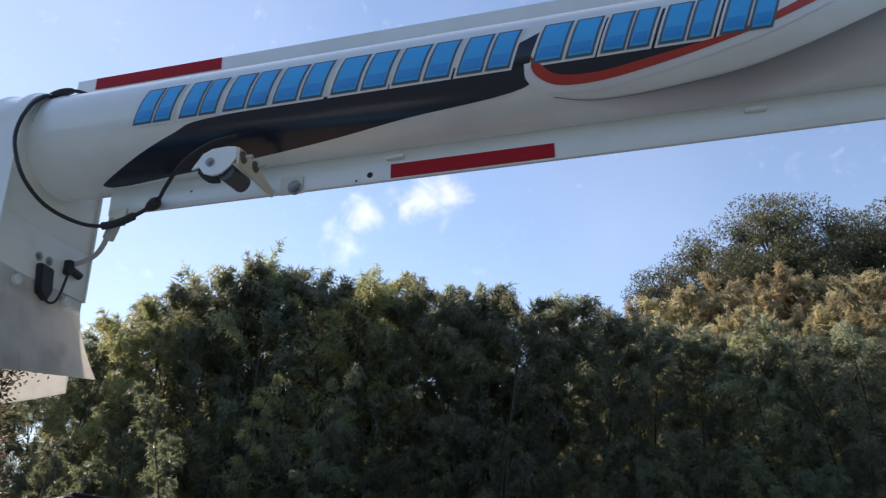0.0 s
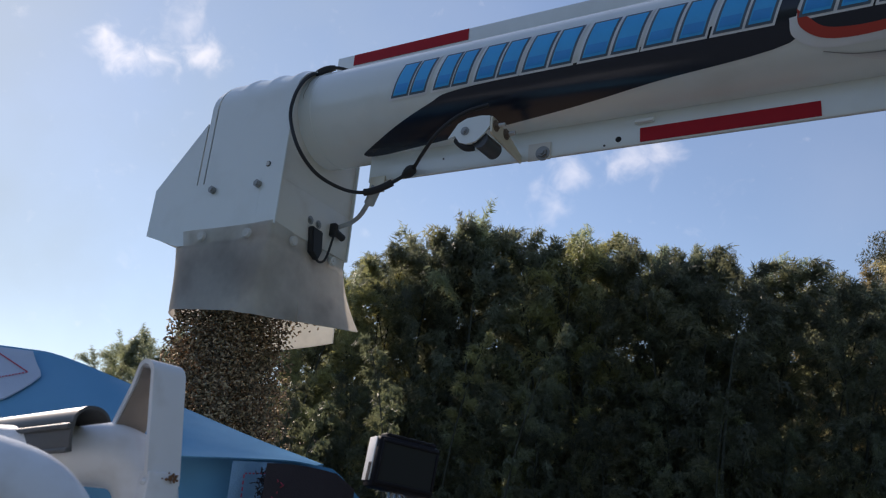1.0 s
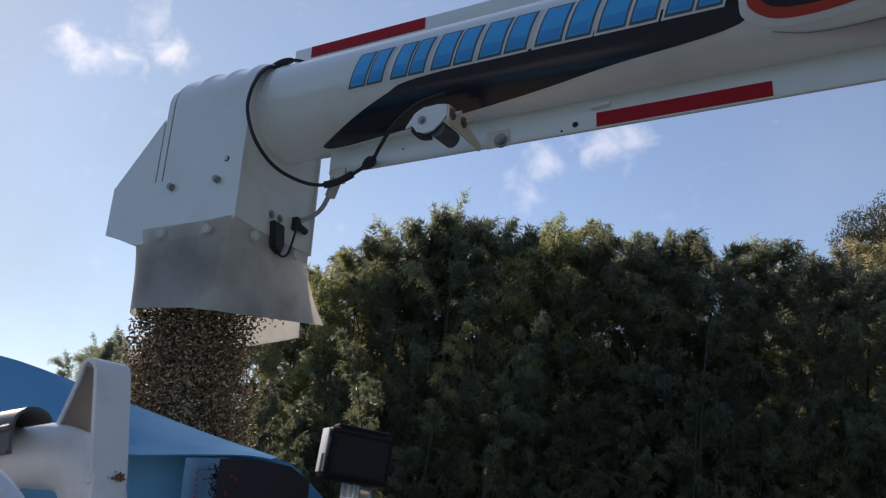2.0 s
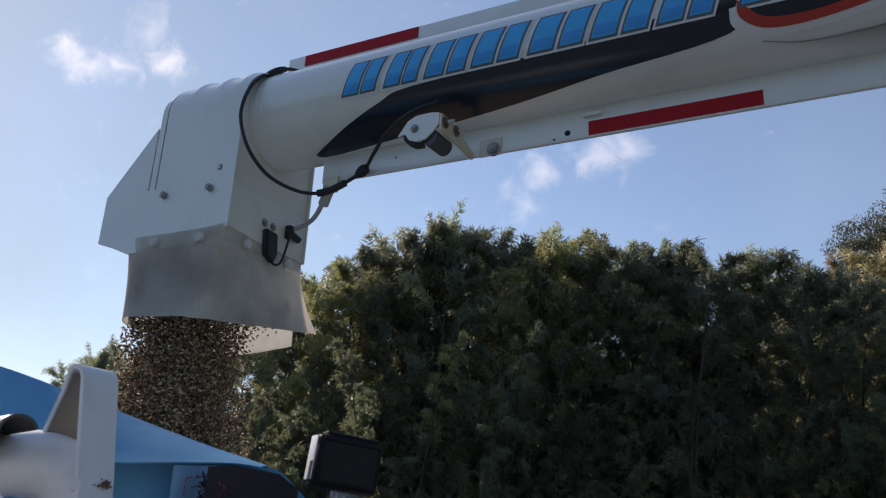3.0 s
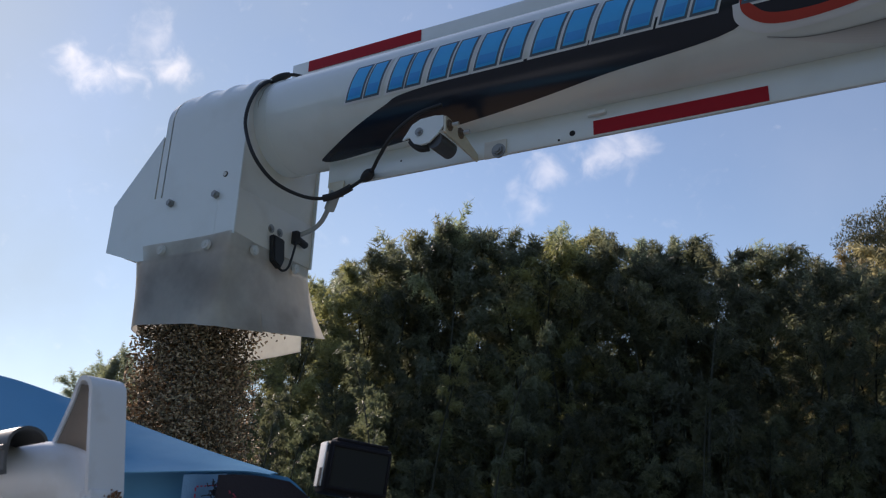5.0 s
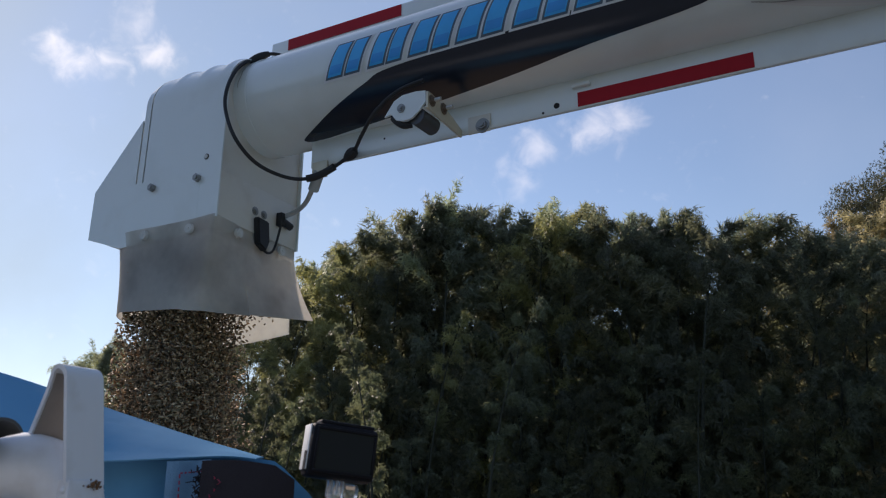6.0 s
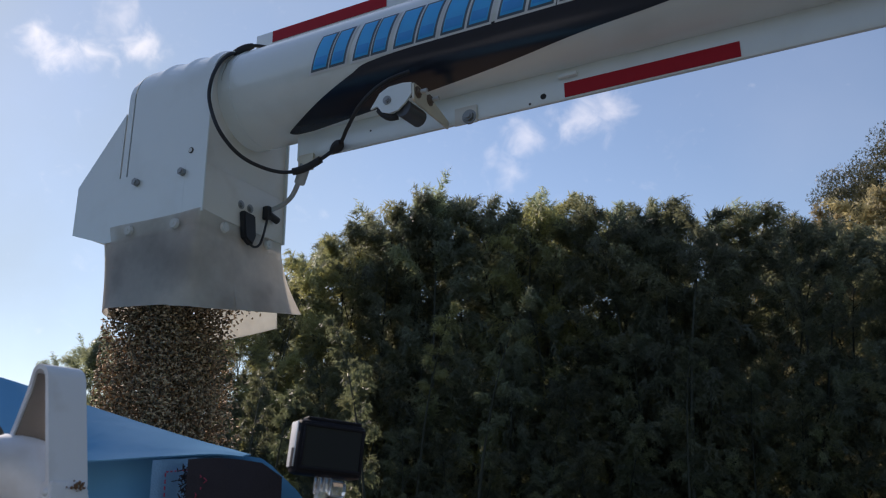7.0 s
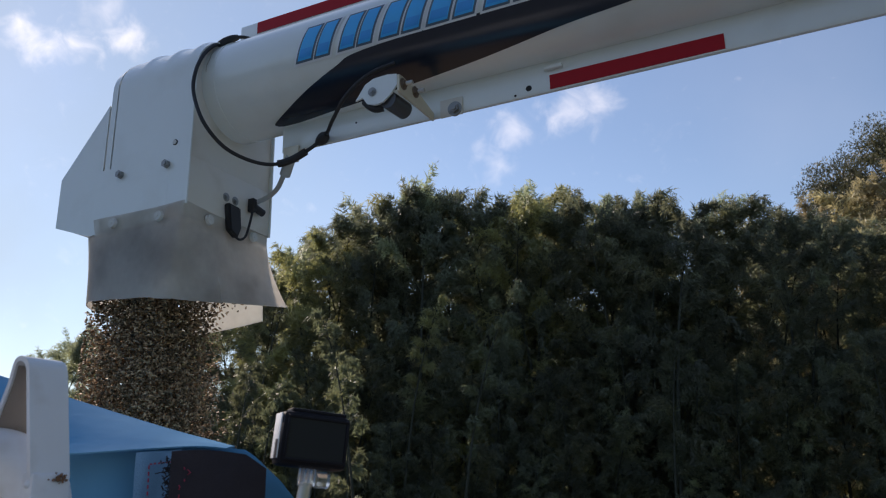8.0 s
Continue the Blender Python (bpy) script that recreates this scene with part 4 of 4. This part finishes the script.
part("thumb_screw", rod(bmesh.new(), gm @ Vector((0.009, 0, -0.036)), gm @ Vector((0.022, 0, -0.036)), 0.0075, 10), CLEAR, action, "clear thumb screw")
part("stem", rod(bmesh.new(), gm @ Vector((0, 0, -0.040)), gm @ Vector((-0.003, 0, -0.075)), 0.006, 14), STEEL, action)
stand = rod(bmesh.new(), GC + Vector((0.004, 0.0, -0.07)), Vector((-0.42, 0.67, 0.0)), 0.011, 14)
part("pole", stand, STEEL, action)


# ---- trees ----
TOPS, TIPS = {}, {}     # height of each bamboo's leafy top, and how far its tip leans out


def leaf_mesh(name, at, way, flat, length, width, mat):
    """Many narrow pointed leaves, each one triangle lying across its normal flat, as one mesh."""
    n = len(at)
    way = way / np.linalg.norm(way, axis=1, keepdims=True)
    side = np.cross(way, flat)
    side /= np.linalg.norm(side, axis=1, keepdims=True) + 1e-9
    length, width = length[:, None], width[:, None]
    verts = np.stack([at - side * width, at + side * width, at + way * length], 1)
    me = bpy.data.meshes.new(name)
    me.from_pydata(verts.reshape(-1, 3).tolist(), [], np.arange(3 * n).reshape(n, 3).tolist())
    me.materials.append(mat)
    return me


def bamboo(label, mat, height=8.0, bow=0.14, branches=46, girth=0.65, shoots=0, size=0.68, start=0.12, leaf=0.125):
    """One bamboo: a bowed nodding culm, side branches in tufts, and on them drooping feathers with leaves along both sides."""
    turn = rng.uniform(0, 6.28)
    lean = np.array([math.cos(turn), math.sin(turn), 0.0])
    up = np.array([0, 0, 1.0])

    def culm_at(f):
        return np.array([0, 0, height * (f - 0.40 * max(0, f - 0.6) ** 2)]) + lean * height * bow * f ** 2.4

    ob = thing("bamboo", (0, 0, 0), label, "bamboo", "bamboo grove")
    part("culm", sweep(bmesh.new(), [Vector(culm_at(k / 12)) for k in range(13)], lambda f: 0.045 * (1 - f) + 0.006, 6), BARK, ob)
    leaves = []
    twigs = bmesh.new()

    def feather(root, d, run, droop, fine=1.0):
        """Leaves on both sides of a twig that rises and nods at its end."""
        d = d / np.linalg.norm(d)
        n = max(6, int(run / 0.036))
        f = (np.arange(n) + 0.6) / n
        at = root + np.outer(f * run, d) - np.outer(droop * run * f ** 2.8, up)
        along = d - np.outer(2.8 * droop * f ** 1.8, up)
        along /= np.linalg.norm(along, axis=1, keepdims=True)
        side = np.cross(along, rng.normal(0, 1, 3))
        side /= np.linalg.norm(side, axis=1, keepdims=True) + 1e-9
        face = np.cross(side, along)
        for s in (-1, 1):
            way = along * rng.uniform(0.5, 1.1, (n, 1)) + side * s * rng.uniform(0.35, 1.0, (n, 1)) - up * rng.uniform(0.05, 0.75, (n, 1)) + rng.normal(0, 0.15, (n, 3))
            size_of = leaf * fine * rng.uniform(0.7, 1.25, n) * (1.05 - 0.4 * np.abs(2 * f - 0.9) ** 2)
            leaves.append((at + rng.normal(0, 0.03, (n, 3)), way, face + rng.normal(0, 0.45, (n, 3)), size_of))

    golden = 2.39996
    for k in range(branches):
        f = start + (1 - start) * ((k + rng.random()) / branches) ** 0.9
        node = culm_at(f)
        swell = 0.8 + 0.3 * math.sin(9.0 * f + turn) + rng.normal(0, 0.15)
        reach = girth * (0.22 + 0.95 * (1 - f) ** 0.55) * min(1, 0.5 + f) * max(0.3, swell)
        a = golden * k + rng.normal(0, 0.4)
        out = np.array([math.cos(a), math.sin(a), 0.0]) + lean * 0.15
        # a plume: the branch rises and its feathers follow it, all nodding the same way
        plume = out * rng.uniform(0.5, 0.9) + up * rng.uniform(0.5, 1.5)
        end = node + out * reach + up * reach * rng.uniform(0.5, 1.2)
        nod = rng.uniform(0.35, 0.9)
        sweep(twigs, [Vector(node), Vector(end)], lambda s: 0.007 * (1 - s) + 0.002, 3)
        for g in (0.3, 0.55, 0.75, 0.9, 1.0, 1.0, 1.05, 1.1, 1.15):
            d = plume + rng.normal(0, 0.22, 3) + out * (1 - g) * rng.uniform(-0.6, 0.9)
            feather(node + (end - node) * g, d, size * rng.uniform(0.65, 1.2) * (1.0 - 0.25 * f), nod * rng.uniform(0.8, 1.2))
    # the nodding tip itself
    for k in range(7):
        d = lean * rng.uniform(0.3, 1.0) + rng.normal(0, 0.3, 3) + up * rng.uniform(0.3, 1.1)
        feather(culm_at(rng.uniform(0.94, 1.0)), d, size * rng.uniform(0.7, 1.1), rng.uniform(0.3, 0.7))
    body = len(leaves)
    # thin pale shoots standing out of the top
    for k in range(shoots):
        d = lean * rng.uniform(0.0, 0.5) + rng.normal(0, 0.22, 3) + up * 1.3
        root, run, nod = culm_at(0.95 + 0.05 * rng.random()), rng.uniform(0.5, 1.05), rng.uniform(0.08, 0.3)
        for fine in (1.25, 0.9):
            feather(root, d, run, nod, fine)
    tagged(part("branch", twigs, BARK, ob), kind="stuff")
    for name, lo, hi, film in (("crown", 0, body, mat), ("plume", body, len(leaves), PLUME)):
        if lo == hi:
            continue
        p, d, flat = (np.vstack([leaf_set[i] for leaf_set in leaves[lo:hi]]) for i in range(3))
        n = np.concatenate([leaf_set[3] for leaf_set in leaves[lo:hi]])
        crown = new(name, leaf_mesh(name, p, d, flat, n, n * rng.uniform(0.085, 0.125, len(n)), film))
        crown.parent = ob
        if name == "crown":
            TIPS[ob.name] = Vector((*(lean * height * bow * 0.9)[:2], 0))
            TOPS[ob.name] = float(np.quantile(p[:, 2], 0.9993))
        else:
            tagged(crown, "bamboo tips with sunlight put into their pale colour", kind="stuff")
    return ob


def broadleaf(label, height, spread, count):
    """A spreading tree: forked tapered limbs under a domed crown, leaves gathered in uneven tiers."""
    ob = thing("broadleaf_tree", (0, 0, 0), label, "tree", "hill trees")
    wood = bmesh.new()
    ends = []
    sweep(wood, smooth_path([(0, 0, 0), (0.1, 0.05, height * 0.3), (-0.05, 0.1, height * 0.6), (0, 0, height * 0.85)], 4), lambda f: 0.22 * (1 - f) + 0.04, 8)
    for k in range(44):
        a, q = rng.uniform(0, 6.28), math.sqrt(rng.random())
        tier = rng.choice([1.0, 1.0, 0.84, 0.68])
        r = spread * q * (1.0 if tier > 0.7 else 1.1)
        top = Vector((math.cos(a) * r, math.sin(a) * r, height * (0.97 - 0.26 * q * q) * tier + rng.normal(0, 0.10)))
        start = Vector((0, 0, top.z * 0.72 - 0.3))
        mid = start.lerp(top, 0.5) + Vector((0, 0, 0.2))
        sweep(wood, smooth_path([start, mid, top], 4), lambda g: 0.06 * (1 - g) + 0.012, 5)
        ends += [(top, rng.uniform(0.5, 0.8)), (mid.lerp(top, 0.6), 0.4)]
    part("trunk", wood, TRUNK, ob)
    at, way, length = [], [], []
    for p, size in ends:
        n = count // len(ends)
        q = rng.normal(0, 1, (n, 3))
        q *= (rng.random(n) ** 0.45 / np.linalg.norm(q, axis=1))[:, None]
        at.append(np.array(p) + q * np.array([size * 1.25, size * 1.25, size * 0.42]))
        way.append(q + rng.normal(0, 0.6, (n, 3)) + np.array([0, 0, -0.2]))
        length.append(rng.uniform(0.06, 0.10, n))
    at, way, length = np.vstack(at), np.vstack(way), np.concatenate(length)
    crown = new("crown", leaf_mesh("crown", at, way, rng.normal(0, 1, way.shape), length, length * 0.36, BROAD))
    crown.parent = ob
    return ob


def skyline(table, a):
    return float(np.interp(a, [p[0] for p in table], [p[1] for p in table]))


GROVE = [(-54, 5.5), (-52.8, 7.6), (-51.6, 10.4), (-49, 11.2), (-44, 12.4), (-39.5, 15.8), (-37.4, 16.4), (-36.5, 17.4), (-34.5, 19.0), (-32.6, 19.7), (-30, 20.2), (-28, 20.7), (-24, 20.4),
         (-21, 20.6), (-18, 20.1), (-15.2, 20.2), (-12, 20.0), (-9.2, 19.6), (-6.7, 19.1), (-2.6, 18.0), (1, 16.6), (8, 15.4), (18, 14.5), (32, 13)]
SLOPE = [(-5, 16.4), (-2, 17.4), (0, 18.2), (4, 18.9), (8, 19.0), (12, 18.8), (18, 18.4), (34, 17)]

green = [bamboo("tall green bamboo with feathery drooping leaves", BAMBOO, bow=b, girth=g) for b, g in ((0.06, 0.65), (0.12, 0.80), (0.18, 0.70), (0.10, 0.85), (0.20, 0.60))]
crest = [bamboo("tall slender bamboo with thin feathery plumes on the skyline", BAMBOO, bow=b, branches=27, girth=0.60, size=1.0, leaf=0.14, shoots=n) for b, n in ((0.08, 1), (0.14, 0), (0.10, 2), (0.18, 0))]
tall = [bamboo("tall green bamboo with pale feathery tips against the sky", BAMBOO, bow=b, shoots=n, branches=22, girth=0.45, size=0.95, leaf=0.14) for b, n in ((0.08, 9), (0.14, 13))]
golden_tall = [bamboo("tall bamboo with sunlit yellow put into its leaf colour", BAMBOO_GOLD, bow=0.12, shoots=2, branches=30, girth=0.75, size=0.95, leaf=0.14)]
dry = [bamboo("pale yellowish bamboo with dry feathery leaves on the hill", BAMBOO_DRY, bow=b, shoots=0, branches=30, girth=0.55, size=1.0, leaf=0.16) for b in (0.06, 0.12, 0.16)]
young = [bamboo("young pale green bamboo standing before the grove", SAPLING, bow=b, branches=14, girth=0.22, size=0.46, start=0.5, leaf=0.13) for b in (0.10, 0.16)]
# takes the sun-paled leaf colour to match the glare on this side
thin = [bamboo("thin bamboo beyond the bag with glare in its leaf colour", PLUME, bow=b, branches=26, girth=0.5, size=0.8, start=0.12, shoots=2) for b in (0.10, 0.18)]
tawny = [bamboo("young bamboo with tawny withered leaves", BAMBOO_GOLD, bow=0.12, branches=14, girth=0.24, size=0.45, start=0.68)]
used = set()


def plant(kinds, a, r, top):
    """Stands one of the kinds at bearing a, r metres off, its tip at the elevation top."""
    ob = kinds[int(rng.integers(len(kinds)))]
    x, y = r * math.sin(radians(a)), r * math.cos(radians(a))
    z = land(x, y) - 0.05
    s = (2.7 + r * math.tan(radians(top)) - z) / TOPS[ob.name]
    wide, turn = max(s, 0.55), Matrix.Rotation(rng.uniform(0, 6.28), 4, "Z")
    foot = Vector((x, y, z)) - turn @ TIPS[ob.name] * wide
    foot.z = land(foot.x, foot.y) - 0.05
    s = (2.7 + r * math.tan(radians(top)) - foot.z) / TOPS[ob.name]
    m = Matrix.Translation(foot) @ turn @ Matrix.Diagonal((wide, wide, s, 1))
    m = m @ Matrix.Diagonal((*(1 / v for v in ob.scale), 1))
    if ob.name in used:
        copy_thing(ob, m)
    else:
        used.add(ob.name)
        ob.matrix_basis = m


# back rows that close the grove, then the front row that makes the skyline, then low clumps at its foot
a = -50.0
while a < 21:
    e = skyline(GROVE, a)
    plant(green, a + rng.normal(0, 0.4), rng.uniform(20.5, 21.5), e * rng.uniform(0.78, 0.93))
    a += 1.9
a = -53.2
while a < 21:
    e = skyline(GROVE, a) - 0.15
    if a < -47:
        plant(thin, a + rng.normal(0, 0.35), rng.uniform(18.0, 20.0), e - 0.5 + rng.normal(0, 0.4))
        a += 1.1
        continue
    plant(golden_tall if -37 < a < -33 or -20.5 < a < -17 else crest, a + rng.normal(0, 0.35), rng.uniform(15.0, 16.6), e + rng.choice([-1.2, -0.6, -0.2, 0.1, 0.5] if a < -9 else [-0.3, 0.0, 0.3]))
    a += 1.8 if a > -42 else 1.6
a = -47.5
while a < 21:
    e = skyline(GROVE, a)
    plant(green, a + rng.normal(0, 0.5), rng.uniform(16.8, 18.4), e * rng.uniform(0.80, 0.94))
    a += 2.1
a = -46.5
while a < 21:
    plant(green, a + rng.normal(0, 0.6), rng.uniform(14.4, 15.0), skyline(GROVE, a) * rng.uniform(0.34, 0.56))
    a += 2.3
a = -50.0
while a < -6:
    plant(green, a + rng.normal(0, 0.7), rng.uniform(13.7, 14.3), rng.uniform(2.0, 5.0))
    a += 3.4
# single young stems that stand free of the grove and catch the sun
for kinds, a, r, top in ((young, -34.2, 10.8, 12.2), (young, -32.6, 11.2, 9.0), (young, -39.4, 10.6, 8.6), (young, -37.4, 10.8, 7.4), (tawny, -26.4, 13.7, 13.2), (young, -21.0, 12.8, 14.2),
                         (young, -9.6, 14.0, 10.2),
                         # tall ones with pale shoots over the skyline
                         (tall, -28.6, 16.0, 19.4), (tall, -27.6, 16.3, 20.4), (tall, -26.6, 15.9, 19.8), (tall, -20.4, 16.2, 19.8), (tall, -15.8, 16.4, 19.5), (tall, -13.4, 16.2, 19.1), (tall, -11.6, 16.4, 18.7),
                         (tall, -7.0, 16.2, 17.6), (tall, -36.8, 16.0, 15.8), (tall, -34.8, 16.2, 17.2), (tall, -31.4, 16.2, 18.6), (tall, -24.2, 16.3, 19.2), (tall, -18.2, 16.3, 19.2), (tall, -50.8, 16.2, 9.4)):
    plant(kinds, a, r, top)
a = -4.0
while a < 21:
    e = skyline(SLOPE, a)
    plant(dry, a + rng.normal(0, 0.4), rng.uniform(22.5, 24.5), e - abs(rng.normal(0, 0.5)))
    plant(dry, a + rng.normal(0, 0.4), rng.uniform(20.5, 22), e * rng.uniform(0.80, 0.94))
    a += 1.6
for kinds in (green, crest, tall, golden_tall, dry, young, thin, tawny):
    for ob in kinds:
        if ob.name not in used:
            for o in (*ob.children_recursive, ob):
                bpy.data.objects.remove(o)
tree = broadleaf("large broadleaf evergreen tree with tiered crown on the hill", 9.0, 2.3, 35000)
for i, (a, r, top, s) in enumerate(((10.0, 30, 25.0, 1.0), (5.6, 31, 22.7, 0.9), (1.6, 29, 20.9, 0.7), (13.6, 31, 22.8, 0.9), (17.8, 30, 23.4, 0.95), (7.4, 28, 22.0, 0.8), (3.4, 28.5, 20.7, 0.7), (11.6, 28.5, 21.4, 0.8), (15.6, 28.5, 21.2, 0.8))):
    x, y = r * math.sin(radians(a)), r * math.cos(radians(a))
    z = 2.7 + r * math.tan(radians(top)) - 9.2 * s
    m = Matrix.Translation((x, y, min(z, land(x, y)))) @ Matrix.Rotation(1.3 * i, 4, "Z") @ Matrix.Diagonal((s, s, (2.7 + r * math.tan(radians(top)) - min(z, land(x, y))) / 9.2, 1))
    if i:
        copy_thing(tree, m @ Matrix.Diagonal((*(1 / v for v in tree.scale), 1)))
    else:
        tree.matrix_basis = m
